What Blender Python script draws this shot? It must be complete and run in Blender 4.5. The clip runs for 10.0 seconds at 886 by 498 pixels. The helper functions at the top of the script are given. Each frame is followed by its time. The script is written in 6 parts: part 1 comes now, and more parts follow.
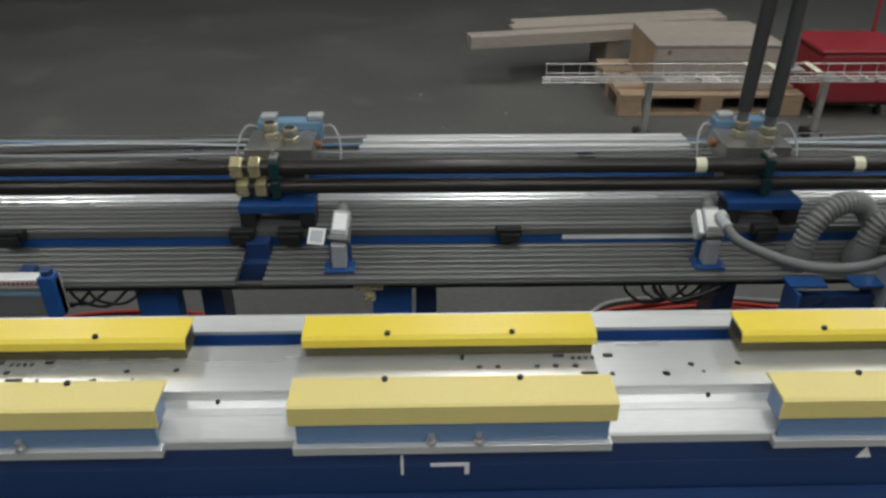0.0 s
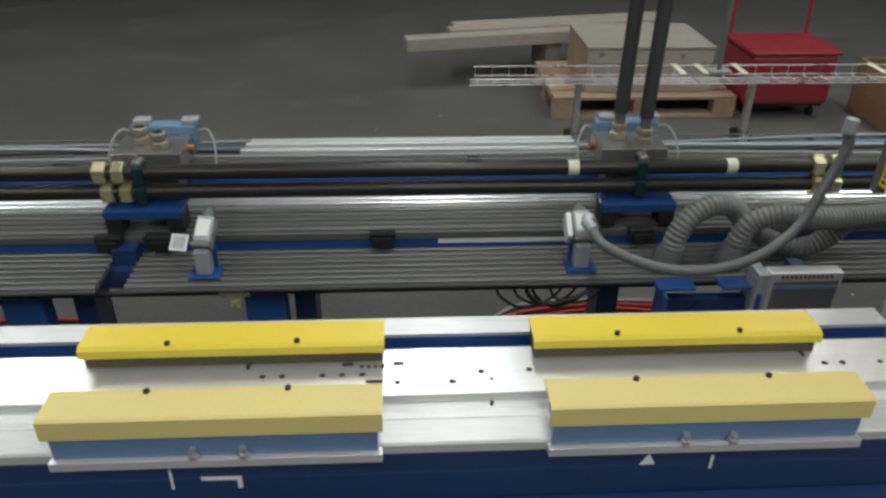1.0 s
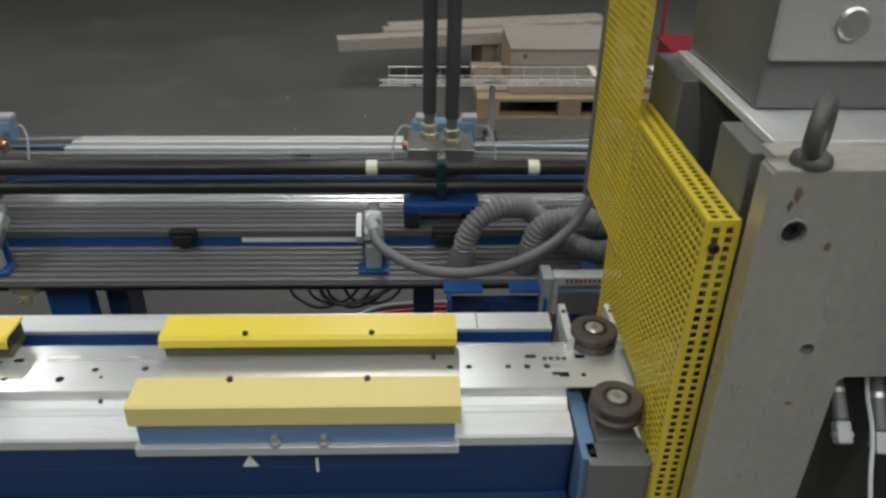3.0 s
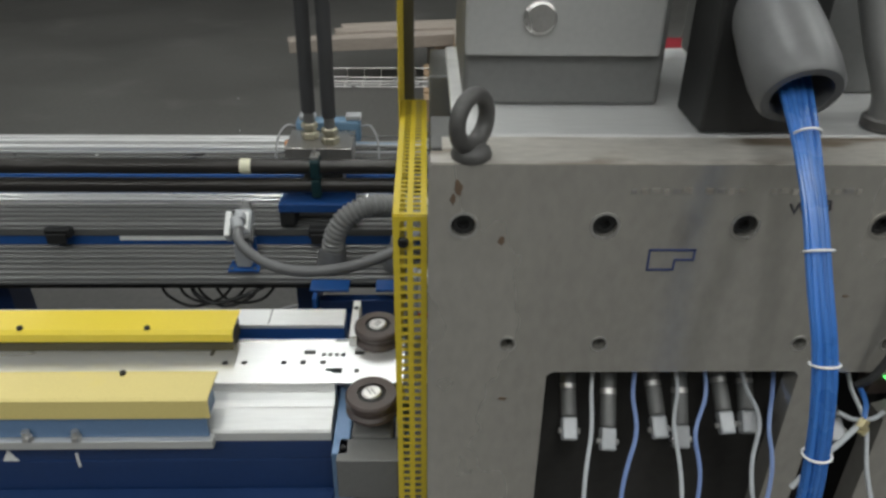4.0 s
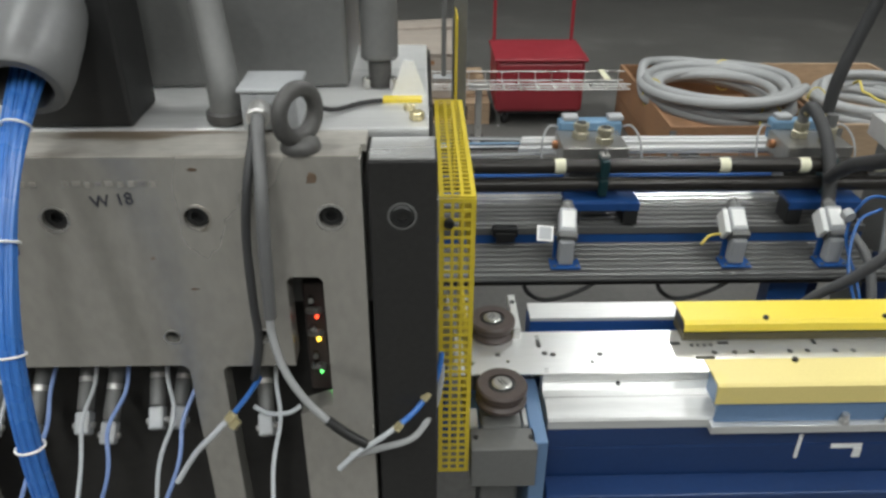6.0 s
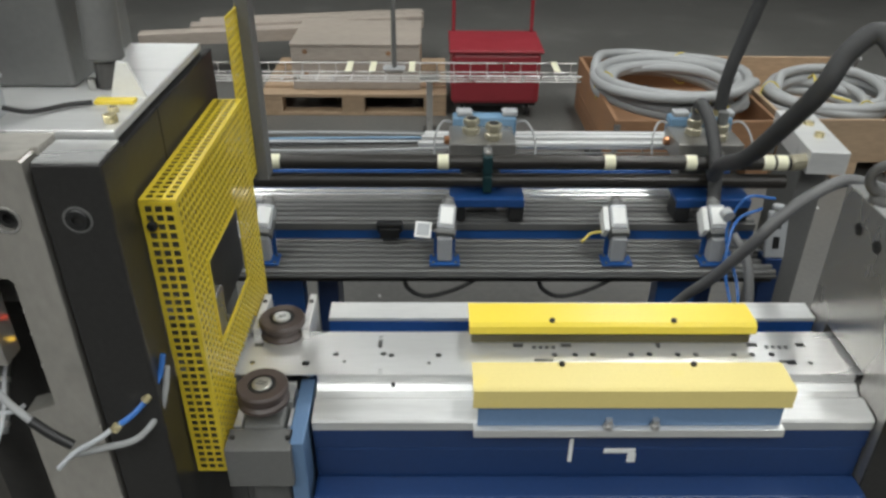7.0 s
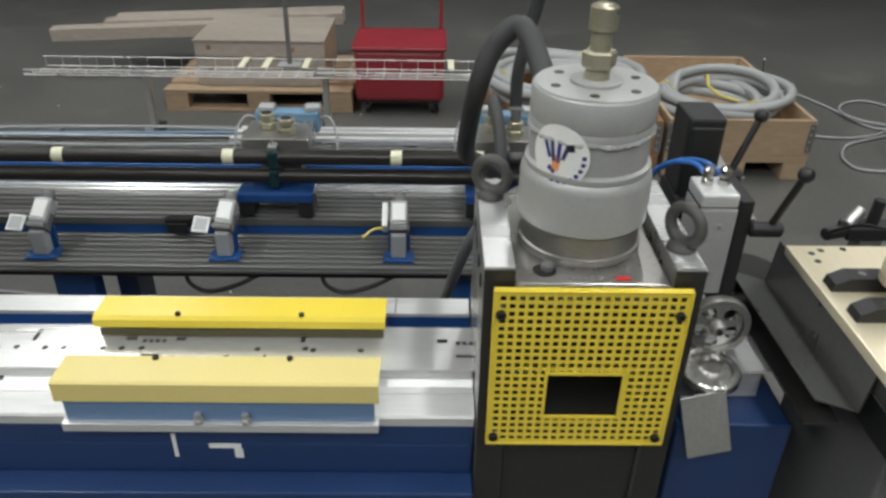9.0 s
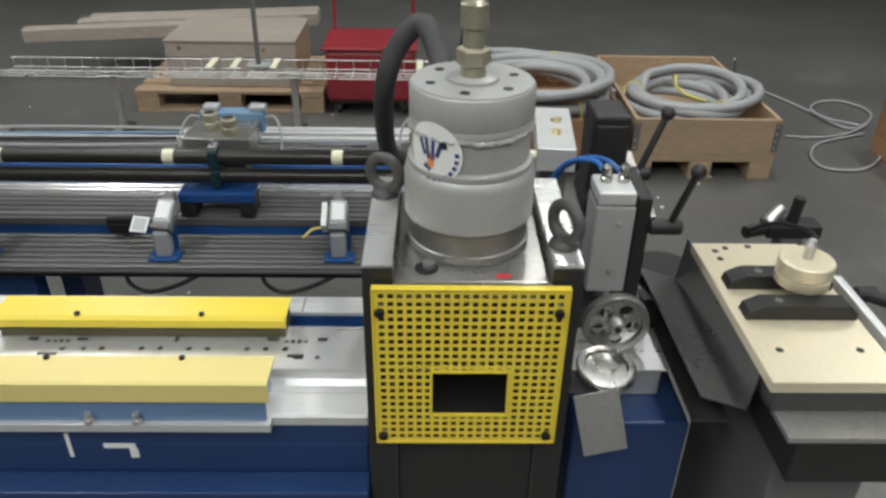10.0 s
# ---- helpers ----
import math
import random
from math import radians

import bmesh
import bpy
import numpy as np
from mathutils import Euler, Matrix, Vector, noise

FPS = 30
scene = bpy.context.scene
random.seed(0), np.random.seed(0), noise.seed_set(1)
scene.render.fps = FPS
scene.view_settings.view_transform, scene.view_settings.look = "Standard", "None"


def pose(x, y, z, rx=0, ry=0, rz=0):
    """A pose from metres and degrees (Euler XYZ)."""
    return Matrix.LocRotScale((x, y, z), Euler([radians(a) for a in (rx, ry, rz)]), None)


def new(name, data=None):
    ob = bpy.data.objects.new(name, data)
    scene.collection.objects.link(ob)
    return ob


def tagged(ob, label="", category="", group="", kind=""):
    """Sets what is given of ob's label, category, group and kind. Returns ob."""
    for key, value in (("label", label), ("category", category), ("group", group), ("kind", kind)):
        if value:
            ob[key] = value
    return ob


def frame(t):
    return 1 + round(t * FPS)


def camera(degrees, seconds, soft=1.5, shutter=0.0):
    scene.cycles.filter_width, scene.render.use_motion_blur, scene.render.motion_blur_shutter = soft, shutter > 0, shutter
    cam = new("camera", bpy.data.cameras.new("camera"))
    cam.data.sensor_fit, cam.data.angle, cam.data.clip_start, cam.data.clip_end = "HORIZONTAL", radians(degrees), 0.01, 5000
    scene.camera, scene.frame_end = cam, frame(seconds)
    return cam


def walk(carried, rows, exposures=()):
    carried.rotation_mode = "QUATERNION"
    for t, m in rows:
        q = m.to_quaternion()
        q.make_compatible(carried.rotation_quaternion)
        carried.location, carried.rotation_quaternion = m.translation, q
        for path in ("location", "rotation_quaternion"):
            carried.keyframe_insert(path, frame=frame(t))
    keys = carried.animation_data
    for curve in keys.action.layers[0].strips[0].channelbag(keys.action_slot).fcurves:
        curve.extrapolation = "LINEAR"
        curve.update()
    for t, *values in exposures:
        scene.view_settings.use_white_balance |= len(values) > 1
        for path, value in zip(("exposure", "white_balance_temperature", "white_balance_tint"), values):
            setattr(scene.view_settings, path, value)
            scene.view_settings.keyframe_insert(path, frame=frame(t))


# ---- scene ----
cam = camera(61.04, 10.0, soft=2.8)
PATH = [
    (0.0, 0.0596, 0.0348, 1.7624, -1.831, -30.806, -0.430),
    (0.5, 0.2181, 0.0462, 1.7593, -3.191, -30.687, -0.522),
    (1.0, 0.3757, 0.0491, 1.7557, -3.282, -30.590, -0.696),
    (1.5, 0.4988, 0.0500, 1.7556, -3.356, -30.566, -0.935),
    (2.0, 0.6567, 0.0512, 1.7568, -3.535, -30.640, -1.149),
    (3.5, 1.1710, 0.0248, 1.7506, -1.135, -30.380, -0.480),
    (4.0, 1.3533, 0.0214, 1.7477, -1.608, -30.271, -0.813),
    (4.5, 1.5343, 0.0189, 1.7498, -1.795, -30.443, -0.624),
    (5.0, 1.7477, 0.0122, 1.7480, -1.482, -30.342, -0.449),
    (5.5, 1.9213, -0.0002, 1.7432, -1.927, -29.835, -0.659),
    (6.0, 2.1034, -0.0023, 1.7430, -1.784, -29.907, -0.388),
    (7.5, 2.6584, 0.0051, 1.7656, -0.317, -30.984, -0.525),
    (8.0, 2.8285, 0.0040, 1.7603, -0.281, -30.898, -0.505),
    (8.5, 2.9651, 0.0070, 1.7535, -0.611, -30.830, -0.701),
    (9.0, 3.0819, 0.0056, 1.7505, -0.807, -30.785, -0.966),
    (9.5, 3.1604, 0.0029, 1.7495, -0.964, -30.745, -1.033),
    (10.0, 3.2370, 0.0045, 1.7479, -1.142, -30.711, -0.969),
]
def cam_pose(x, y, z, yaw, pitch, lean):
    return Matrix.Translation((x, y, z)) @ Matrix.Rotation(radians(yaw), 4, "Z") @ Matrix.Rotation(radians(90 + pitch), 4, "X") @ Matrix.Rotation(radians(-lean), 4, "Z")

walk(cam, [(t, cam_pose(*r)) for t, *r in PATH], exposures=[(0.0, -0.30), (3.5, -0.24), (4.2, -0.17), (5.0, 0.14), (6.0, 0.22), (8.5, 0.10), (10.0, 0.15)])

# ---- light: assumed hall ceiling luminaires, all out of view ----
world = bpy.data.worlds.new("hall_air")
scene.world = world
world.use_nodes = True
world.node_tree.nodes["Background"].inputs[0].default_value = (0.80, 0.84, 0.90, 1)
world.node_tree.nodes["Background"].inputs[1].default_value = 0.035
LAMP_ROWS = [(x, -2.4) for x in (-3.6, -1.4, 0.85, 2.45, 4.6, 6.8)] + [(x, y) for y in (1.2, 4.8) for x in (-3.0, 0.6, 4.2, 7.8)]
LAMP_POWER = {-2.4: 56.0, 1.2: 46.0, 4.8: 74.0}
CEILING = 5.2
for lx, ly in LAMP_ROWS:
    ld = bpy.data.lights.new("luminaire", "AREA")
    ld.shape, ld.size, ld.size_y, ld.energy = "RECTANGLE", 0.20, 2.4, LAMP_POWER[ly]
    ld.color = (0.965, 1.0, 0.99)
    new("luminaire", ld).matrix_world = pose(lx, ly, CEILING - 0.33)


# ---- materials ----
def mat(name, colour, rough=0.5, metal=0.0, vary=0.12, scale=6.0, fine=90.0, bump=0.05, stretch=(1, 1, 1), dirt=None, dirt_at=0.62, glow=None, per_piece=0.0):
    m = bpy.data.materials.new(name)
    m.use_nodes = True
    nt = m.node_tree
    N, L = nt.nodes, nt.links
    b = N["Principled BSDF"]
    b.inputs["Roughness"].default_value = rough
    b.inputs["Metallic"].default_value = metal
    tc = N.new("ShaderNodeTexCoord")
    mp = N.new("ShaderNodeMapping")
    mp.inputs["Scale"].default_value = stretch
    L.new(tc.outputs["Object"], mp.inputs["Vector"])
    n1 = N.new("ShaderNodeTexNoise")
    n1.inputs["Scale"].default_value, n1.inputs["Detail"].default_value = scale, 5
    n2 = N.new("ShaderNodeTexNoise")
    n2.inputs["Scale"].default_value, n2.inputs["Detail"].default_value = fine, 3
    L.new(mp.outputs[0], n1.inputs["Vector"])
    L.new(mp.outputs[0], n2.inputs["Vector"])
    ad = N.new("ShaderNodeMath")
    ad.operation = "ADD"
    L.new(n1.outputs["Fac"], ad.inputs[0])
    L.new(n2.outputs["Fac"], ad.inputs[1])
    mr = N.new("ShaderNodeMapRange")
    mr.inputs["From Min"].default_value, mr.inputs["From Max"].default_value = 0.6, 1.4
    mr.inputs["To Min"].default_value, mr.inputs["To Max"].default_value = 1 - vary, 1 + vary
    L.new(ad.outputs[0], mr.inputs["Value"])
    mul = N.new("ShaderNodeMix")
    mul.data_type, mul.blend_type = "RGBA", "MULTIPLY"
    mul.inputs["Factor"].default_value = 1.0
    mul.inputs["A"].default_value = (*colour, 1)
    L.new(mr.outputs[0], mul.inputs["B"])
    out = mul.outputs["Result"]
    if dirt:
        n3 = N.new("ShaderNodeTexNoise")
        n3.inputs["Scale"].default_value, n3.inputs["Detail"].default_value = scale * 1.7, 8
        L.new(mp.outputs[0], n3.inputs["Vector"])
        r3 = N.new("ShaderNodeMapRange")
        r3.inputs["From Min"].default_value, r3.inputs["From Max"].default_value = dirt_at, dirt_at + 0.12
        L.new(n3.outputs["Fac"], r3.inputs["Value"])
        mx = N.new("ShaderNodeMix")
        mx.data_type = "RGBA"
        L.new(r3.outputs[0], mx.inputs["Factor"])
        L.new(out, mx.inputs["A"])
        mx.inputs["B"].default_value = (*dirt, 1)
        out = mx.outputs["Result"]
    if per_piece:
        oi = N.new("ShaderNodeObjectInfo")
        r4 = N.new("ShaderNodeMapRange")
        r4.inputs["To Min"].default_value, r4.inputs["To Max"].default_value = 1 - per_piece, 1 + per_piece
        L.new(oi.outputs["Random"], r4.inputs["Value"])
        m4 = N.new("ShaderNodeMix")
        m4.data_type, m4.blend_type = "RGBA", "MULTIPLY"
        m4.inputs["Factor"].default_value = 1.0
        L.new(out, m4.inputs["A"])
        L.new(r4.outputs[0], m4.inputs["B"])
        out = m4.outputs["Result"]
    L.new(out, b.inputs["Base Color"])
    rr = N.new("ShaderNodeMapRange")
    rr.inputs["From Min"].default_value, rr.inputs["From Max"].default_value = 0.3, 0.7
    rr.inputs["To Min"].default_value, rr.inputs["To Max"].default_value = max(0.03, rough - 0.09), min(1, rough + 0.09)
    L.new(n1.outputs["Fac"], rr.inputs["Value"])
    L.new(rr.outputs[0], b.inputs["Roughness"])
    if bump:
        bp = N.new("ShaderNodeBump")
        bp.inputs["Strength"].default_value, bp.inputs["Distance"].default_value = bump, 0.004
        L.new(n2.outputs["Fac"], bp.inputs["Height"])
        L.new(bp.outputs[0], b.inputs["Normal"])
    if glow:
        b.inputs["Emission Color"].default_value = (*glow[0], 1)
        b.inputs["Emission Strength"].default_value = glow[1]
    return m


M_FLOOR = mat("worn_dark_floor", (0.112, 0.109, 0.102), 0.38, 0, 0.22, 1.1, 40, 0.05, dirt=(0.145, 0.14, 0.132), dirt_at=0.58)
M_WALL = mat("hall_wall_paint", (0.42, 0.42, 0.40), 0.7, 0, 0.06, 0.8, 20, 0.03)
M_CEIL = mat("hall_ceiling_sheet", (0.36, 0.37, 0.37), 0.7, 0, 0.05, 0.6, 12, 0.02)
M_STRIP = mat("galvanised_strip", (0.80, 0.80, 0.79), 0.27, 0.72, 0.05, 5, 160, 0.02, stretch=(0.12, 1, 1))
M_ALU = mat("milled_aluminium", (0.69, 0.69, 0.68), 0.42, 0.52, 0.10, 7, 220, 0.03, stretch=(0.10, 1, 1), dirt=(0.47, 0.47, 0.465), dirt_at=0.58)
M_RIB = mat("anodised_profile", (0.155, 0.155, 0.15), 0.42, 0.5, 0.08, 6, 200, 0.02, stretch=(0.06, 1, 1))
M_STEEL = mat("ground_steel_plate", (0.48, 0.46, 0.42), 0.22, 0.62, 0.13, 3.2, 60, 0.015, stretch=(1.3, 1, 0.7), dirt=(0.27, 0.235, 0.20), dirt_at=0.66)
M_STEELTOP = mat("bright_steel", (0.56, 0.55, 0.53), 0.32, 0.8, 0.16, 5, 150, 0.04, dirt=(0.40, 0.35, 0.28), dirt_at=0.64)
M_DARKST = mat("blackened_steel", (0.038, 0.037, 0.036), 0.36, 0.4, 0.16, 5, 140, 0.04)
M_YEL = mat("yellow_powder_coat", (0.78, 0.60, 0.06), 0.34, 0, 0.05, 5, 240, 0.03)
M_YELPALE = mat("pale_yellow_cover", (0.70, 0.58, 0.22), 0.48, 0, 0.05, 4, 240, 0.03, dirt=(0.74, 0.60, 0.18), dirt_at=0.62)
M_MESHY = mat("yellow_mesh_paint", (0.64, 0.49, 0.035), 0.45, 0, 0.08, 6, 160, 0.03)
M_BLUE = mat("blue_machine_enamel", (0.012, 0.075, 0.26), 0.38, 0, 0.15, 6, 180, 0.04, dirt=(0.03, 0.07, 0.17), dirt_at=0.66)
M_BLUEM = mat("mid_blue_enamel", (0.012, 0.058, 0.20), 0.38, 0, 0.14, 6, 180, 0.04)
# olive: yellow paint with the cover's shade mixed into the colour
M_YELSHADE = mat("shaded_yellow_spacer", (0.075, 0.062, 0.022), 0.5, 0, 0.12, 6, 160, 0.03)
M_PALEW = mat("weathered_timber", (0.36, 0.31, 0.265), 0.75, 0, 0.2, 5, 70, 0.12, stretch=(0.2, 1, 1), per_piece=0.12)
M_BLUED = mat("dark_blue_enamel", (0.013, 0.038, 0.12), 0.36, 0, 0.12, 5, 160, 0.04)
M_BLUEG = mat("blue_grey_bracket", (0.13, 0.22, 0.37), 0.40, 0.1, 0.08, 5, 180, 0.03)
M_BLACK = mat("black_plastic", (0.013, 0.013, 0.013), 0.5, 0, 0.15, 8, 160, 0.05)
M_PIPE = mat("phosphated_pipe", (0.030, 0.027, 0.024), 0.33, 0.3, 0.15, 8, 160, 0.03, stretch=(0.1, 1, 1))
M_RUBBER = mat("black_hose_rubber", (0.045, 0.045, 0.046), 0.6, 0, 0.12, 10, 200, 0.06)
M_GREYH = mat("grey_conduit", (0.135, 0.135, 0.135), 0.45, 0, 0.08, 8, 120, 0.03)
M_GREYC = mat("light_grey_cable", (0.34, 0.345, 0.345), 0.5, 0, 0.08, 8, 120, 0.03)
M_BRASS = mat("yellow_zinc_fitting", (0.68, 0.595, 0.35), 0.28, 0.7, 0.10, 20, 220, 0.03)
M_GOLD = mat("chromated_plate", (0.74, 0.655, 0.48), 0.36, 0.45, 0.06, 5, 150, 0.02, stretch=(1, 0.15, 1))
M_GREEN = mat("dark_green_clamp", (0.005, 0.030, 0.034), 0.45, 0, 0.12, 12, 160, 0.04)
M_TAG = mat("cream_tape", (0.72, 0.70, 0.52), 0.55, 0, 0.05, 20, 160, 0.02)
M_WHITE = mat("white_label", (0.78, 0.78, 0.76), 0.5, 0, 0.04, 20, 160, 0.01)
M_LBLUE = mat("light_blue_valve", (0.15, 0.265, 0.39), 0.38, 0, 0.08, 12, 160, 0.03)
M_GREYP = mat("grey_connector", (0.40, 0.41, 0.42), 0.42, 0.2, 0.08, 12, 160, 0.03)
M_DGREY = mat("machine_grey", (0.155, 0.155, 0.15), 0.5, 0.2, 0.10, 5, 120, 0.04)
M_CYL = mat("silver_grey_paint", (0.39, 0.39, 0.38), 0.38, 0.2, 0.07, 7, 140, 0.05)
M_TUBEB = mat("blue_pneumatic_tube", (0.04, 0.15, 0.45), 0.30, 0, 0.10, 12, 160, 0.01, per_piece=0.2)
M_TUBEC = mat("clear_pneumatic_tube", (0.50, 0.52, 0.54), 0.30, 0, 0.08, 12, 160, 0.01)
M_WOOD = mat("pale_pallet_wood", (0.40, 0.285, 0.185), 0.72, 0, 0.22, 5, 70, 0.12, stretch=(0.2, 1, 1), per_piece=0.15)
M_WOODD = mat("brown_box_wood", (0.27, 0.145, 0.075), 0.7, 0, 0.22, 5, 70, 0.12, stretch=(0.2, 1, 1), per_piece=0.15)
M_RED = mat("red_cart_plastic", (0.27, 0.025, 0.035), 0.42, 0, 0.08, 5, 120, 0.03)
M_ROLLER = mat("brown_polymer_roller", (0.070, 0.052, 0.047), 0.45, 0, 0.12, 14, 160, 0.04)
M_INK = mat("blue_marker_ink", (0.035, 0.05, 0.14), 0.6, 0, 0.1, 40, 160, 0)
M_STAMP = mat("stamped_marks", (0.26, 0.25, 0.24), 0.5, 0.4, 0.1, 40, 160, 0)
M_RUST = mat("rust_stain", (0.135, 0.092, 0.062), 0.7, 0.1, 0.25, 30, 160, 0.05)
M_ORANGE = mat("sticker_orange", (0.75, 0.30, 0.10), 0.5, 0, 0.1, 30, 160, 0)
M_NOTE = mat("black_marker_ink", (0.03, 0.03, 0.04), 0.6, 0, 0.1, 40, 160, 0)
M_NAVY = mat("sticker_navy", (0.03, 0.04, 0.20), 0.5, 0, 0.1, 30, 160, 0)
M_REDP = mat("red_paint_mark", (0.55, 0.03, 0.03), 0.5, 0, 0.1, 30, 160, 0.02)
M_REDCAB = mat("red_cable", (0.45, 0.03, 0.02), 0.5, 0, 0.1, 30, 160, 0.02)
M_LEDR = mat("red_indicator", (0.4, 0.02, 0.02), 0.4, glow=((1, 0.08, 0.03), 2.5))
M_LEDY = mat("amber_indicator", (0.5, 0.3, 0.02), 0.4, glow=((1, 0.62, 0.05), 5.0))
M_LEDG = mat("green_indicator", (0.05, 0.4, 0.05), 0.4, glow=((0.15, 1, 0.2), 2.0))
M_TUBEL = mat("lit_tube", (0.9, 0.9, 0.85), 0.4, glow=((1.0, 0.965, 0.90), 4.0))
M_YCAB = mat("yellow_cable", (0.62, 0.50, 0.10), 0.5, 0, 0.1, 30, 160, 0.02)
M_CHROME = mat("bright_machined_steel", (0.50, 0.49, 0.47), 0.20, 0.95, 0.12, 12, 120, 0.02)
M_ZINC = mat("dull_zinc_fitting", (0.42, 0.39, 0.29), 0.34, 0.6, 0.12, 20, 200, 0.03)
M_CAST = mat("dark_cast_iron", (0.082, 0.079, 0.076), 0.5, 0.2, 0.18, 14, 140, 0.08)
M_EDGE = mat("grimy_worn_edge", (0.50, 0.475, 0.43), 0.40, 0.5, 0.22, 9, 120, 0.05, stretch=(0.35, 1, 1), dirt=(0.20, 0.155, 0.11), dirt_at=0.52)
M_TUBEP = mat("pale_blue_tube", (0.20, 0.29, 0.55), 0.35, 0, 0.1, 12, 160, 0.01)
M_RING = mat("bare_turned_steel", (0.27, 0.26, 0.245), 0.36, 0.7, 0.14, 9, 160, 0.03)
M_SIDE = mat("oiled_ground_steel", (0.36, 0.35, 0.33), 0.30, 0.75, 0.14, 4, 120, 0.02, stretch=(1, 1, 0.5), dirt=(0.22, 0.20, 0.17), dirt_at=0.64)
M_CHUTE = mat("dark_sheet_metal", (0.16, 0.16, 0.155), 0.30, 0.6, 0.16, 6, 120, 0.02)
M_HOSEG = mat("grey_ribbed_hose", (0.20, 0.20, 0.195), 0.38, 0, 0.1, 10, 140, 0.03)
# near-black colour for the shade inside windows and bores
M_SHADE = mat("cavity_shade", (0.03, 0.028, 0.026), 0.8, 0, 0.2, 8, 60, 0.05)


# ---- mesh helpers ----
def part(name, bm, material, parent=None, label="", smooth=False):
    me = bpy.data.meshes.new(name)
    bmesh.ops.recalc_face_normals(bm, faces=bm.faces[:])
    bm.to_mesh(me)
    bm.free()
    for p in me.polygons:
        p.use_smooth = smooth
    if smooth:
        me.set_sharp_from_angle(angle=radians(38))
    me.materials.append(material)
    ob = new(name, me)
    if parent:
        ob.parent = parent
    if label:
        tagged(ob, label)
    return ob


def thing(name, label, category, at=(0, 0, 0), group="", kind=""):
    ob = new(name)
    ob.empty_display_size = 0.05
    ob.location = at
    return tagged(ob, label, category, group, kind)


def box(x0, x1, y0, y1, z0, z1, bevel=0.0, bm=None, m=None):
    b = bmesh.new()
    bmesh.ops.create_cube(b, size=1)
    for v in b.verts:
        v.co = Vector(((x0 + x1) / 2 + v.co.x * (x1 - x0), (y0 + y1) / 2 + v.co.y * (y1 - y0), (z0 + z1) / 2 + v.co.z * (z1 - z0)))
    if bevel:
        bmesh.ops.bevel(b, geom=b.edges[:], offset=bevel, segments=2, affect="EDGES", profile=0.5)
    return merge(b, bm, m)


def merge(b, bm=None, m=None):
    if m is not None:
        b.transform(m)
    if bm is None:
        return b
    me = bpy.data.meshes.new("tmp")
    b.to_mesh(me)
    b.free()
    bm.from_mesh(me)
    bpy.data.meshes.remove(me)
    return bm


def lathe(profile, n=24, m=None, bm=None, closed=True):
    """A turned body round z from (radius, height) pairs."""
    b = bmesh.new()
    rings = []
    for r, z in profile:
        rings.append([b.verts.new((r * math.cos(2 * math.pi * i / n), r * math.sin(2 * math.pi * i / n), z)) for i in range(n)])
    for a, c in zip(rings, rings[1:]):
        for i in range(n):
            b.faces.new((a[i], a[(i + 1) % n], c[(i + 1) % n], c[i]))
    if closed:
        b.faces.new(rings[0][::-1])
        b.faces.new(rings[-1])
    return merge(b, bm, m)


def rod(p, q, r, n=14, bm=None, chamfer=0.0):
    p, q = Vector(p), Vector(q)
    h = (q - p).length
    c = min(chamfer, h / 3, r / 2)
    prof = [(r, 0), (r, h)] if not c else [(r - c, 0), (r, c), (r, h - c), (r - c, h)]
    return lathe(prof, n, Matrix.Translation(p) @ (q - p).to_track_quat("Z", "Y").to_matrix().to_4x4(), bm)


def smooth_line(pts, k=8):
    pts = [Vector(p) for p in pts]
    ext = [2 * pts[0] - pts[1]] + pts + [2 * pts[-1] - pts[-2]]
    out = []
    for i in range(1, len(ext) - 2):
        a, b, c, d = ext[i - 1:i + 3]
        for j in range(k):
            t = j / k
            out.append(0.5 * ((2 * b) + (c - a) * t + (2 * a - 5 * b + 4 * c - d) * t * t + (3 * b - a - 3 * c + d) * t ** 3))
    out.append(pts[-1])
    return out


def tube(pts, r, n=10, k=8, ribs=0.0, pitch=0.012, bm=None):
    """A hose along a smooth line; ribs: depth of its corrugation."""
    line = smooth_line(pts, k)
    if ribs:
        dist = [0.0]
        for a, b in zip(line, line[1:]):
            dist.append(dist[-1] + (b - a).length)
        count = int(dist[-1] / pitch * 4)
        fine, j = [], 0
        for i in range(count + 1):
            s = dist[-1] * i / count
            while j < len(dist) - 2 and dist[j + 1] < s:
                j += 1
            f = (s - dist[j]) / max(1e-6, dist[j + 1] - dist[j])
            fine.append(line[j].lerp(line[j + 1], f))
        line = fine
    b = bmesh.new()
    up = Vector((0, 0, 1))
    rings = []
    prev = None
    for i, p in enumerate(line):
        d = (line[min(i + 1, len(line) - 1)] - line[max(i - 1, 0)]).normalized()
        if prev is None:
            s = d.cross(up if abs(d.z) < 0.9 else Vector((1, 0, 0))).normalized()
        else:
            s = (prev - d * prev.dot(d)).normalized()
        prev = s
        w = d.cross(s)
        rr = r - (ribs if ribs and i % 4 in (0, 1) else 0)
        rings.append([b.verts.new(p + rr * (math.cos(2 * math.pi * a / n) * s + math.sin(2 * math.pi * a / n) * w)) for a in range(n)])
    for a, c in zip(rings, rings[1:]):
        for i in range(n):
            b.faces.new((a[i], a[(i + 1) % n], c[(i + 1) % n], c[i]))
    b.faces.new(rings[0][::-1])
    b.faces.new(rings[-1])
    return merge(b, bm)


def nut(at, r, h, axis=(0, 0, 1), bm=None):
    m = Matrix.Translation(at) @ Vector(axis).to_track_quat("Z", "Y").to_matrix().to_4x4()
    return lathe([(r * 0.9, 0), (r, h * 0.12), (r, h * 0.88), (r * 0.88, h)], 6, m, bm)


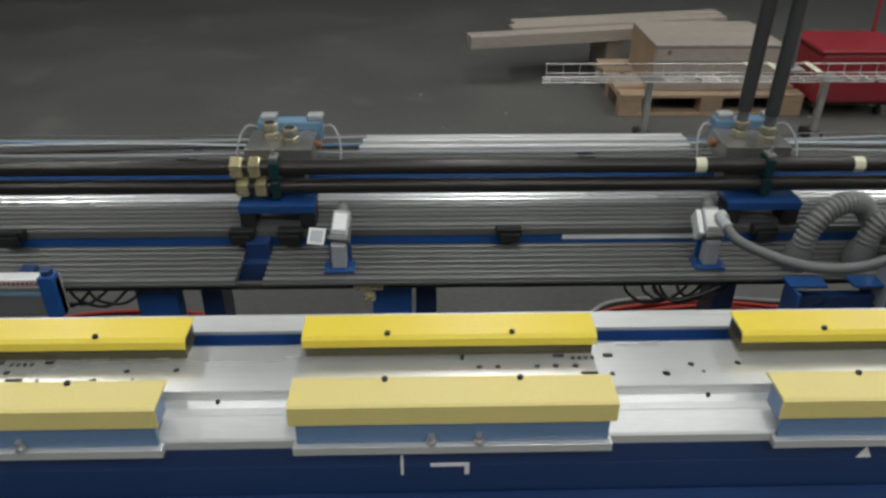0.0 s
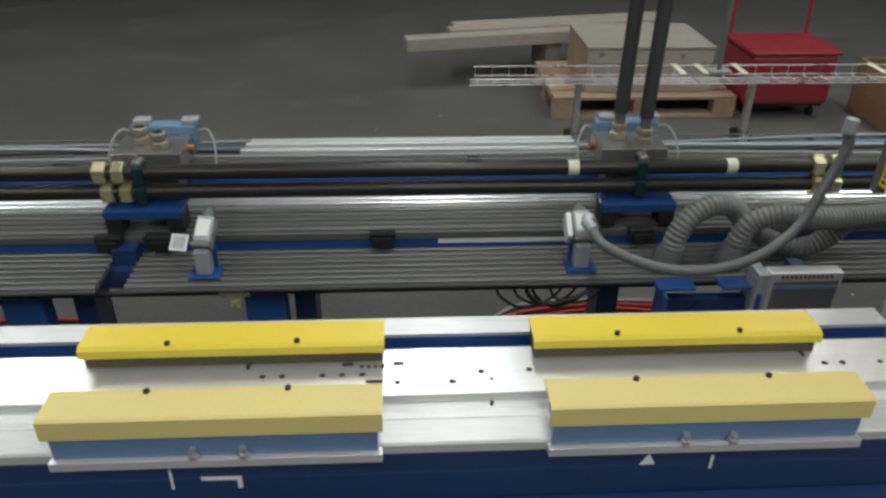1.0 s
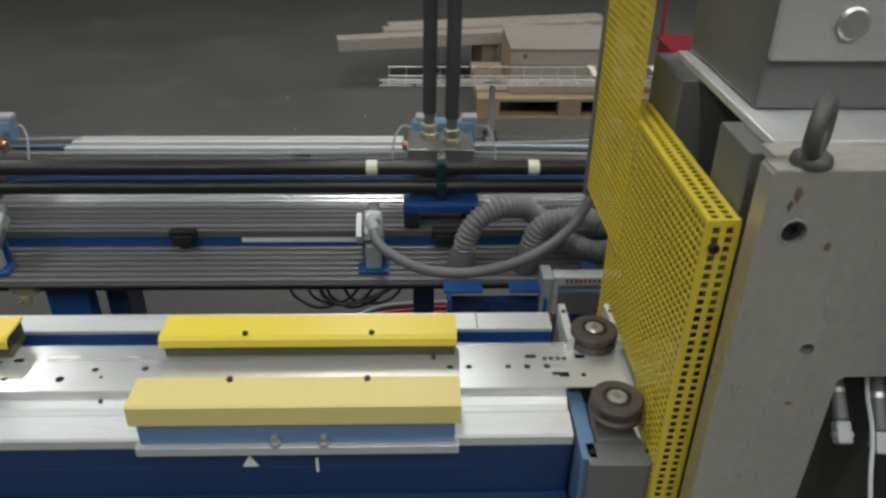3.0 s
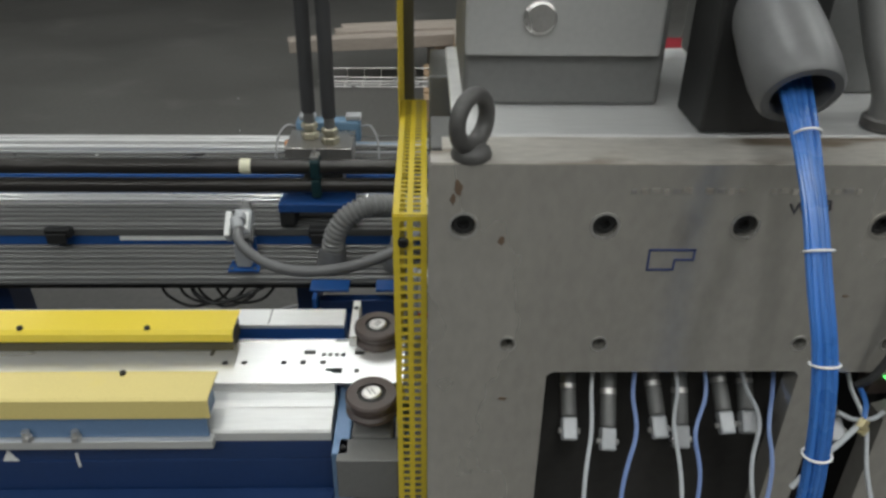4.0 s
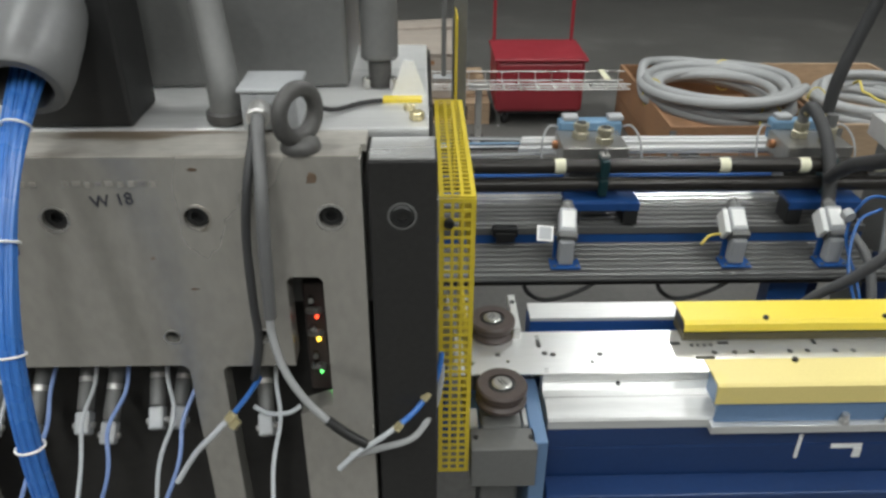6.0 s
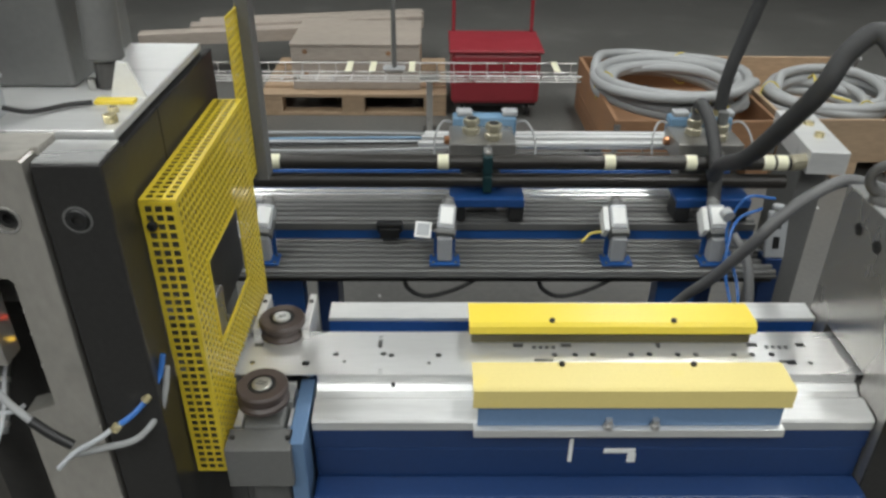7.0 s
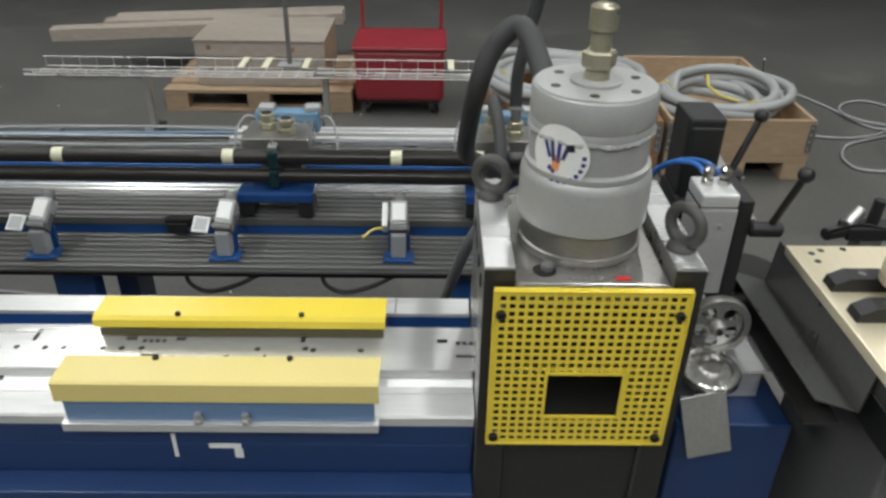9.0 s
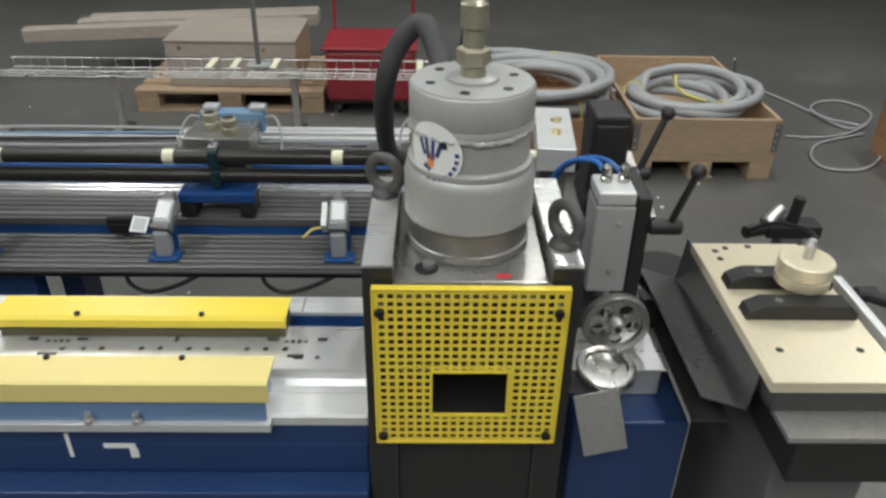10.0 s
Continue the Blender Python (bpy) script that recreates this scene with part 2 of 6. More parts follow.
def outline(loop, z0, z1, holes=(), bm=None, m=None):
    """A plate between z0 and z1 with that outline in x, y and real holes through it."""
    b = bmesh.new()
    for z, flip in ((z0, True), (z1, False)):
        edges = []
        for ring in (loop, *holes):
            vs = [b.verts.new((x, y, z)) for x, y in ring]
            edges += [b.edges.new((vs[i], vs[(i + 1) % len(vs)])) for i in range(len(vs))]
        bmesh.ops.triangle_fill(b, edges=edges, use_beauty=True)
    b.verts.ensure_lookup_table()
    per = sum(len(r) for r in (loop, *holes))
    at = 0
    for ring in (loop, *holes):
        n = len(ring)
        for i in range(n):
            j = (i + 1) % n
            b.faces.new((b.verts[at + i], b.verts[at + j], b.verts[per + at + j], b.verts[per + at + i]))
        at += n
    return merge(b, bm, m)


def circle(x, y, r, n=12):
    return [(x + r * math.cos(2 * math.pi * i / n), y + r * math.sin(2 * math.pi * i / n)) for i in range(n)]


def rect(x, y, w, h):
    return [(x - w / 2, y - h / 2), (x + w / 2, y - h / 2), (x + w / 2, y + h / 2), (x - w / 2, y + h / 2)]


def perforated(w, h, pitch, hole, thick=0.0016, window=(), margin=0.004):
    """A sheet in x, z with square holes, and windows (x0, x1, z0, z1)."""
    b = bmesh.new()
    nx, nz = max(1, int((w - 2 * margin) / pitch)), max(1, int((h - 2 * margin) / pitch))
    px, pz = (w - 2 * margin) / nx, (h - 2 * margin) / nz
    xs, zs = [0.0], [0.0]
    for i in range(nx):
        xs += [margin + (i + 0.5) * px - hole / 2, margin + (i + 0.5) * px + hole / 2]
    for i in range(nz):
        zs += [margin + (i + 0.5) * pz - hole / 2, margin + (i + 0.5) * pz + hole / 2]
    xs.append(w)
    zs.append(h)
    grid = {}
    def vert(i, j):
        if (i, j) not in grid:
            grid[i, j] = b.verts.new((xs[i], 0, zs[j]))
        return grid[i, j]
    for i in range(len(xs) - 1):
        for j in range(len(zs) - 1):
            if i % 2 and j % 2:
                continue
            cx, cz = (xs[i] + xs[i + 1]) / 2, (zs[j] + zs[j + 1]) / 2
            if any(q[0] < cx < q[1] and q[2] < cz < q[3] for q in window):
                continue
            b.faces.new((vert(i, j), vert(i + 1, j), vert(i + 1, j + 1), vert(i, j + 1)))
    r = bmesh.ops.extrude_face_region(b, geom=b.faces[:])
    bmesh.ops.translate(b, vec=(0, thick, 0), verts=[e for e in r["geom"] if isinstance(e, bmesh.types.BMVert)])
    return b


# ---- the hall ----
part_floor = part("floor", box(-14, 18, -8, 16, -0.2, 0.0), M_FLOOR)
tagged(part_floor, "worn dark grey industrial hall floor with scuffs", "floor", kind="structure")
for nm, b in (("wall_north", box(-14, 18, 16, 16.3, 0, 5.6)), ("wall_south", box(-14, 18, -8.3, -8, 0, 5.6)), ("wall_west", box(-14.3, -14, -8, 16, 0, 5.6)), ("wall_east", box(18, 18.3, -8, 16, 0, 5.6))):
    tagged(part(nm, b, M_WALL), "plain grey painted hall wall", "wall", kind="structure")
tagged(part("ceiling", box(-14.3, 18.3, -8.3, 16.3, 5.6, 5.8), M_CEIL), "grey sheet-metal hall ceiling", "ceiling", kind="structure")
# unseen fixtures added to go with the assumed area lamps
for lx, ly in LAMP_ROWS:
    t = thing("ceiling_light", "unseen long white fluorescent ceiling light assumed under the roof", "ceiling light", (lx, ly, CEILING - 0.3), "hall ceiling lights")
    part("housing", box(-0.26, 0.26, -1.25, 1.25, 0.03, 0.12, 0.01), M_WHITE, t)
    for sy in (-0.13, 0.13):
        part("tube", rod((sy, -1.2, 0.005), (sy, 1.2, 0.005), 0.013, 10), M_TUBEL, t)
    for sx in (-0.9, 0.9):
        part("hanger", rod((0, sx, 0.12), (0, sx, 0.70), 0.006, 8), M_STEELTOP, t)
tagged(part("floor_debris", (lambda b: [box(x, x + random.uniform(.004, .02), y, y + random.uniform(.004, .015), 0.0, 0.004, 0, b) for x, y in [(random.uniform(-1.5, 5), random.uniform(1.5, 5.2)) for _ in range(60)]] and b)(bmesh.new()), M_WHITE), "scattered pale chips on the floor", "debris", kind="stuff")

# ---- the line's table: long rails and blue bed ----
def table(x0, x1, label):
    t = thing("machine_table", label, "machine table")
    part("back_rail", box(x0, x1, 1.070, 1.118, 0.9775, 0.985, 0.001), M_ALU, t, "milled aluminium back rail")
    part("back_wall", box(x0, x1, 1.072, 1.116, 0.90, 0.977, 0.001), M_BLUEM, t, "blue enamelled back wall")
    part("channel", box(x0, x1, 1.036, 1.0715, 0.90, 0.957, 0.001), M_BLUEM, t, "dark blue enamelled channel")
    part("slide_bar", box(x0, x1, 1.012, 1.0355, 0.90, 0.9815, 0.002), M_ALU, t, "aluminium slide bar under the strip")
    part("slide_bar", box(x0, x1, 0.919, 0.938, 0.90, 0.9815, 0.002), M_ALU, t, "aluminium slide bar under the strip")
    b = bmesh.new()
    prof = [(0.9185, 0.90), (0.9185, 0.970), (0.914, 0.970), (0.906, 0.962), (0.896, 0.958), (0.886, 0.964), (0.848, 0.957), (0.845, 0.953), (0.845, 0.938), (0.87, 0.938), (0.87, 0.90)]
    ends = [[b.verts.new((x, y, z)) for y, z in prof] for x in (x0, x1)]
    for i in range(len(prof)):
        j = (i + 1) % len(prof)
        b.faces.new((ends[0][i], ends[0][j], ends[1][j], ends[1][i]))
    b.faces.new(ends[0])
    b.faces.new(ends[1][::-1])
    part("front_rail", b, M_ALU, t, "stepped aluminium front rail")
    part("front_plate", box(x0, x1, 0.8465, 0.8695, 0.8998, 0.9375, 0.001), M_BLUED, t, "dark blue enamelled front")
    part("bed", box(x0, x1, 0.8465, 1.12, 0.70, 0.8995, 0.004), M_BLUED, t, "dark blue enamelled machine bed")
    part("skirt", box(x0, x1, 0.80, 0.846, 0.42, 0.84, 0.003), M_BLUED, t)
    for lx in [x0 + 0.1 + i * (x1 - x0 - 0.2) / max(1, round((x1 - x0) / 0.9)) for i in range(max(1, round((x1 - x0) / 0.9)) + 1)]:
        part("leg", box(lx - 0.05, lx + 0.05, 0.80, 0.90, 0.0, 0.70, 0.003), M_BLUED, t)
        part("leg", box(lx - 0.05, lx + 0.05, 1.0, 1.10, 0.0, 0.70, 0.003), M_BLUED, t)
    hx = x0 + 0.12
    while hx < x1 - 0.05:
        part("bolt", lathe([(0.0036, 0), (0.0036, 0.0045), (0.0026, 0.0055)], 8, Matrix.Translation((hx, 0.9135, 0.9665))), M_BLACK, t)
        hx += 0.253
    part("joint_cover", box(x1 - 0.13, x1 - 0.128, 1.0725, 1.1185, 0.95, 0.9862), M_DGREY, t)
    return t

def marks(owner, bars):
    """White shapes on the blue front."""
    for a, b_, c, d in bars:
        part("white_bar", box(a, b_, 0.8454, 0.8464, c, d), M_WHITE, owner, "white bar on the blue front")
first_table = table(-2.4, 1.215, "blue machine table with aluminium rails carrying the strip into the press")
part("white_triangle", outline([(0.723, 0.899), (0.747, 0.899), (0.735, 0.922)], -0.8464, -0.8452, m=Matrix(((1, 0, 0, 0), (0, 0, 1, 1.6916), (0, 1, 0, 0), (0, 0, 0, 1)))), M_WHITE, first_table, "white triangle on the blue front")
marks(first_table, [(0.832, 0.836, 0.886, 0.914), (0.024, 0.028, 0.878, 0.918), (0.069, 0.128, 0.894, 0.901), (0.121, 0.128, 0.877, 0.894)])
marks(table(2.29, 3.145, "blue machine table with aluminium rails between the two presses"), [(2.684, 2.69, 0.87, 0.919), (2.739, 2.788, 0.889, 0.898), (2.777, 2.79, 0.869, 0.888)])

def end_bracket(x, turn):
    t = thing("bed_bracket", "blue enamelled sheet bracket at the end of the table", "bracket")
    s = -1 if turn else 1
    part("web", box(x - 0.012, x + 0.012, 0.80, 0.945, 0.66, 0.955, 0.002), M_BLUEG, t)
    part("flange", box(x + s * 0.013, x + s * 0.10, 0.86, 0.945, 0.90, 0.93, 0.002), M_BLUEG, t)
    part("block", box(x + s * 0.02, x + s * 0.055, 0.885, 0.925, 0.93, 0.962, 0.004), M_ALU, t, "small bright aluminium block")
    return t
end_bracket(1.232, False)
end_bracket(2.272, True)

def guard(x0, x1, front):
    """A folded yellow cover on its support, with two socket screws."""
    xm = (x0 + x1) / 2
    if front:
        t = thing("guard_cover", "pale yellow folded sheet cover screwed above the front of the strip", "guard cover", (xm, 0, 0), "pale front covers")
        prof = [(0.899, 1.026), (0.895, 1.029), (0.838, 1.029), (0.833, 1.026), (0.8325, 0.994), (0.8345, 0.994), (0.836, 1.022), (0.841, 1.025), (0.895, 1.025)]
        yel, ys, lab = M_YELPALE, 0.889, "pale yellow folded cover"
    else:
        t = thing("guard_cover", "bright yellow folded sheet cover screwed above the back of the strip", "guard cover", (xm, 0, 0), "bright back covers")
        prof = [(1.056, 1.022), (1.052, 1.029), (0.998, 1.029), (0.991, 1.024), (0.9895, 1.011), (0.9915, 1.011), (0.994, 1.021), (0.999, 1.025), (1.052, 1.025)]
        yel, ys, lab = M_YEL, 1.0, "bright yellow folded cover"
    L = (x1 - x0) / 2
    b = bmesh.new()
    ends = [[b.verts.new((x, y, z)) for y, z in prof] for x in (-L, L)]
    for i in range(len(prof)):
        j = (i + 1) % len(prof)
        b.faces.new((ends[0][i], ends[0][j], ends[1][j], ends[1][i]))
    b.faces.new(ends[0])
    b.faces.new(ends[1][::-1])
    part("cover", b, yel, t, lab)
    for sx in (-0.1, 0.1):
        s = part("screw", lathe([(0.0044, 0), (0.0046, 0.001), (0.0046, 0.0042), (0.0038, 0.0048), (0.0022, 0.0048), (0.0022, 0.003)], 14, Matrix.Translation((sx, ys, 1.029))), M_BLACK, t, "black socket screw", smooth=True)
    if front:
        part("spacer", box(-L + 0.01, L - 0.01, 0.842, 0.892, 0.9745, 1.0245), M_BLUEG, t)
        part("carrier", box(-L + 0.008, L - 0.008, 0.838, 0.8445, 0.9535, 0.9935, 0.001), M_BLUEG, t, "blue-grey carrier plate")
        part("lip", box(-L + 0.002, L - 0.002, 0.829, 0.8445, 0.938, 0.953, 0.001), M_ALU, t, "bright lower edge")
        for sx in (-0.032, 0.038):
            part("bolt", nut((sx, 0.8335, 0.9532), 0.0082, 0.009), M_STEELTOP, t, "hexagon bolt")
            part("bolt_shank", rod((sx, 0.8335, 0.9623), (sx, 0.8335, 0.971), 0.0055, 10), M_STEELTOP, t)
    else:
        # yellow spacer coloured as it looks in the cover's shade
        part("spacer", box(-L + 0.004, L - 0.004, 1.0, 1.05, 0.9855, 1.001), M_YELSHADE, t)
        # black strip drawn for the line of shade below the cover
        part("gap_shade_strip", box(-L + 0.004, L - 0.004, 1.005, 1.05, 1.0012, 1.0245), M_BLACK, t, "black strip standing for the shade under the cover")
    return t

for gx0, gx1 in ((-1.50, -1.02), (-0.80, -0.318), (-0.134, 0.339), (0.576, 1.047), (2.532, 3.004)):
    guard(gx0, gx1, False)
    guard(gx0, gx1, True)

# ---- the punched strip, fed in steps ----
FEED = 0.90
STEPS = ((1.06, 2.80, 0.887), (4.46, 6.22, 0.937), (8.03, 9.80, 0.876))
def fed(t):
    """Metres that the strip has gone by t seconds."""
    s = 0.0
    for a, b, way in STEPS:
        if t >= b:
            s += way
        elif t > a:
            up, d = 0.12, b - a
            v = way / (d - up)
            q = t - a
            if q < up:
                s += v * q * q / (2 * up)
            elif q < d - up:
                s += v * (q - up / 2)
            else:
                s += way - v * (d - q) ** 2 / (2 * up)
    return s

FIRST_CUTS = [("slot", 0.0, 1.002, 0.0055, 0.024), ("hole", 0.026, 0.969, 0.0042), ("hole", 0.056, 0.969, 0.0042), ("hole", 0.119, 0.969, 0.0042), ("hole", 0.149, 0.969, 0.0042), ("hole", 0.181, 0.969, 0.0046),
              ("slot", 0.157, 0.9945, 0.015, 0.0072), ("slot", 0.180, 0.9885, 0.0055, 0.0068), ("slot", 0.1905, 0.9885, 0.0055, 0.0068), ("slot", 0.201, 0.9885, 0.0055, 0.0068), ("slot", 0.2115, 0.9885, 0.0055, 0.0068),
              ("slot", 0.238, 0.994, 0.013, 0.0075), ("notch", 0.200, 0.949, 0.026, 0.012), ("hole", 0.236, 0.948, 0.0036), ("hole", 0.322, 0.947, 0.0055), ("hole", 0.368, 0.969, 0.0044), ("hole", 0.383, 0.951, 0.0026), ("hole", 0.445, 0.971, 0.0044)]
SECOND_CUTS = [("slot", -0.462, 1.003, 0.0058, 0.026), ("hole", -0.442, 0.967, 0.0042), ("slot", -0.458, 0.926, 0.006, 0.010), ("hole", -0.381, 0.947, 0.0028), ("hole", -0.365, 0.967, 0.0044), ("slot", -0.233, 0.9935, 0.014, 0.0072),
               ("slot", -0.207, 0.988, 0.0055, 0.0066), ("slot", -0.1965, 0.988, 0.0055, 0.0066), ("slot", -0.186, 0.988, 0.0055, 0.0066), ("slot", -0.1755, 0.988, 0.0055, 0.0066), ("slot", -0.153, 0.9935, 0.015, 0.0072),
               ("hole", -0.176, 0.968, 0.0042), ("hole", -0.142, 0.968, 0.0042), ("hole", -0.113, 0.969, 0.0042), ("hole", -0.05, 0.969, 0.0042), ("hole", -0.02, 0.970, 0.0042), ("slot", -0.195, 0.9545, 0.026, 0.005)]
def cut_loop(c, at):
    kind, x, y = c[0], c[1] + at, c[2]
    if kind == "hole":
        return circle(x, y, c[3] * 1.18, 10)
    if kind == "notch":
        w, h = c[3], c[4]
        return [(x - w / 2, y + h / 2), (x - w / 2, y - h * 0.1), (x - w * 0.1, y - h * 0.1), (x - w * 0.1, y - h / 2), (x + w / 2, y - h / 2), (x + w / 2, y + h / 2)]
    return rect(x, y, c[3] * 1.2, c[4] * 1.25)

Z_STRIP0, Z_STRIP1 = 0.983, 0.985
strip = thing("metal_strip", "bright galvanised steel strip punched with small holes on the table", "metal strip", (0, 0, 0))
slugs = []
cuts = []
for k in range(-4, 5):
    at = 0.123 + FEED * k
    cuts += [cut_loop(c, at) for c in FIRST_CUTS]
    if at > -0.1:
        for c in SECOND_CUTS:
            loop = cut_loop(c, at)
            cuts.append(loop)
            if at < 1.2:
                slugs.append((loop, at))
band = part("band", outline([(-3.96, 0.919), (4.30, 0.919), (4.30, 1.030), (-3.96, 1.030)], Z_STRIP0, Z_STRIP1, cuts), M_STRIP, strip)
slug_obs = []
for loop, at in slugs:
    slug_obs.append((part("slug", outline(loop, Z_STRIP0, Z_STRIP1), M_STRIP, strip), at))

# ---- guide rollers beside the strip ----
rollers = []
def roller_stand(x, y, back):
    t = thing("roller_stand", "steel stand holding a brown guide roller against the strip's edge", "guide roller", (x, y, 0), "guide rollers")
    part("pillar", box(-0.03, 0.03, -0.030, 0.030, 0.72, 0.958, 0.004), M_DGREY, t, "dark steel pillar")
    s = 1 if back else -1
    part("arm", box(-0.048, 0.048, s * 0.0301 if s > 0 else -0.075, 0.075 if s > 0 else -0.0301, 0.88, 0.955, 0.002), M_STEELTOP if back else M_DGREY, t, "steel arm")
    for sx in (-0.047, 0.034):
        part("side_plate", box(sx, sx + 0.013, -0.02, 0.085 if back else 0.02, 0.90, 1.005 if back else 0.95, 0.002), M_ALU, t, "aluminium side plate")
        part("screw", rod((sx + 0.0065, 0.06 if back else -0.05, 1.005 if back else 0.955), (sx + 0.0065, 0.06 if back else -0.05, 1.007 if back else 0.957), 0.004, 8), M_BLACK, t)
    r = part("roller", lathe([(0.012, -0.026), (0.035, -0.026), (0.0385, -0.023), (0.0385, -0.018), (0.034, -0.014), (0.034, -0.008), (0.0385, -0.003), (0.0385, 0.004), (0.036, 0.007), (0.021, 0.007), (0.021, 0.003), (0.012, 0.003)], 36), M_ROLLER, t, "brown polymer roller", smooth=True)
    r.location = (0, 0, 1.008)
    part("bearing", lathe([(0.0195, 0.001), (0.0195, 0.006), (0.0165, 0.0066)], 24), M_BLACK, r, "dark bearing ring")
    c = part("axle_cap", lathe([(0.0145, 0.0), (0.0145, 0.008), (0.012, 0.0095)], 24), M_STEELTOP, r, "bright axle cap with stamped marks")
    part("stamp", box(-0.008, 0.006, -0.003, -0.001, 0.0095, 0.0101, 0, box(-0.006, 0.008, 0.002, 0.004, 0.0095, 0.0101)), M_DGREY, r)
    rollers.append((r, 1.0 if back else -1.0, 0.0385, (0, 0, 1.008)))
    return t
for rx in (1.276, 2.219):
    roller_stand(rx, 1.030 + 0.0005, True)
    roller_stand(rx, 0.862, False)

# ---- first press ----
def eye_bolt(x, y, z, turn=0.0, size=1.0, name="eye_bolt"):
    t = thing(name, "dark cast lifting eye bolt screwed into the top of the press", "eye bolt", (x, y, z), "lifting eye bolts")
    t.rotation_euler = (0, 0, radians(turn))
    b = bmesh.new()
    R, r, n, k = 0.0265 * size, 0.0088 * size, 28, 12
    rings = []
    for i in range(n):
        a = 2 * math.pi * i / n
        rr = r * (1 + 0.12 * max(0, -math.sin(a)))
        rings.append([b.verts.new(((R + rr * math.cos(c)) * math.cos(a), rr * math.sin(c), 0.040 * size + (R + rr * math.cos(c)) * math.sin(a))) for c in [2 * math.pi * j / k for j in range(k)]])
    for i in range(n):
        for j in range(k):
            b.faces.new((rings[i][j], rings[(i + 1) % n][j], rings[(i + 1) % n][(j + 1) % k], rings[i][(j + 1) % k]))
    part("ring", b, M_CAST, t, smooth=True)
    part("collar", lathe([(0.021 * size, 0), (0.022 * size, 0.003), (0.020 * size, 0.010 * size), (0.012 * size, 0.016 * size)], 20), M_CAST, t, smooth=True)
    return t

press = thing("punch_press", "grey steel punch press with front windows, bolts and rust marks", "press")
plate_holes = [circle(x, 1.36, 0.0135, 20) for x in (1.395, 1.549, 1.703, 1.856, 2.003)] + [circle(x, 1.20, 0.0085, 16) for x in (1.451, 1.561, 1.803, 1.912)]
notch_a = [(1.502, 0.60), (1.502, 1.150), (1.509, 1.157), (1.808, 1.157), (1.815, 1.150), (1.815, 0.60)]
slot_b = [(1.856, 0.60), (1.856, 1.148), (1.862, 1.155), (1.946, 1.155), (1.946, 1.277), (1.951, 1.283), (1.983, 1.283), (1.988, 1.277), (1.988, 1.09), (1.945, 1.075), (1.945, 0.60)]
loop = [(1.357, 0.45), (1.502, 0.45)] + notch_a[0:1] + notch_a[1:5] + notch_a[5:] + [(1.815, 0.45), (1.856, 0.45)] + slot_b + [(1.945, 0.45), (2.038, 0.45), (2.038, 1.428), (2.034, 1.432), (1.361, 1.432), (1.357, 1.428)]
seen, clean = set(), []
for p in loop:
    if p not in seen:
        clean.append(p)
        seen.add(p)
part("front_plate", outline(clean, -0.768, -0.735, plate_holes, m=Matrix(((1, 0, 0, 0), (0, 0, -1, 0), (0, 1, 0, 0), (0, 0, 0, 1)))), M_STEEL, press, "grey ground steel front plate with handling marks")
part("plate_top", box(1.359, 2.036, 0.7365, 0.7675, 1.432, 1.4335), M_EDGE, press, "worn bright top edge")
for x in (1.395, 1.549, 1.703, 1.856, 2.003):
    b = lathe([(0.0125, 0), (0.0125, 0.012), (0.0115, 0.0135), (0.0065, 0.0135), (0.0065, 0.006)], 20)
    part("socket_screw", merge(b, None, Matrix.Translation((x, 0.7525, 1.36)) @ Matrix.Rotation(radians(90), 4, "X")), M_BLACK, press, "black recessed socket screw", smooth=True)
    part("washer_ring", merge(lathe([(0.0165, 0), (0.0165, 0.0012), (0.0137, 0.0012), (0.0137, 0)], 24, closed=False), None, Matrix.Translation((x, 0.735, 1.36)) @ Matrix.Rotation(radians(90), 4, "X")), M_STEELTOP, press, "bright chamfered rim")
for x in (1.451, 1.561, 1.803, 1.912):
    part("bore_rim", merge(lathe([(0.0105, 0), (0.0105, 0.001), (0.0087, 0.001), (0.0087, 0)], 20, closed=False), None, Matrix.Translation((x, 0.735, 1.20)) @ Matrix.Rotation(radians(90), 4, "X")), M_STEELTOP, press)
    # dark disc puts the bore's inner shade into colour
    part("bore_shade", merge(lathe([(0.0084, 0), (0.0084, 0.004)], 16), None, Matrix.Translation((x, 0.767, 1.20)) @ Matrix.Rotation(radians(90), 4, "X")), M_SHADE, press)
part("end_plate", box(2.044, 2.1205, 0.737, 0.803, 0.45, 1.426, 0.003), M_DARKST, press, "blackened steel end plate")
part("end_web", box(2.044, 2.118, 0.8035, 0.93, 0.45, 1.420, 0.003), M_DARKST, press, "blackened steel end plate")
part("end_wall", box(2.106, 2.118, 0.9305, 1.20, 1.01, 1.420, 0.002), M_DARKST, press, "blackened steel end plate")
# top laid on in a much brighter metal than the plate
part("end_plate_top", box(2.047, 2.1175, 0.7395, 0.8005, 1.4262, 1.4285), M_STRIP, press, "bright top of the end plate")
b = lathe([(0.0125, 0), (0.0135, 0.003), (0.0115, 0.005), (0.006, 0.005), (0.006, 0.001)], 20)
part("socket_screw", merge(b, None, Matrix.Translation((2.081, 0.7385, 1.36)) @ Matrix.Rotation(radians(90), 4, "X")), M_BLACK, press, "black socket screw", smooth=True)
part("screw_rim", merge(lathe([(0.0165, 0), (0.0165, 0.0012), (0.0142, 0.0012), (0.0142, 0)], 24, closed=False), None, Matrix.Translation((2.081, 0.737, 1.36)) @ Matrix.Rotation(radians(90), 4, "X")), M_DGREY, press)
part("top_ledge", box(1.372, 2.0425, 0.7675, 0.808, 1.4245, 1.4335), M_EDGE, press, "grimy worn ledge")
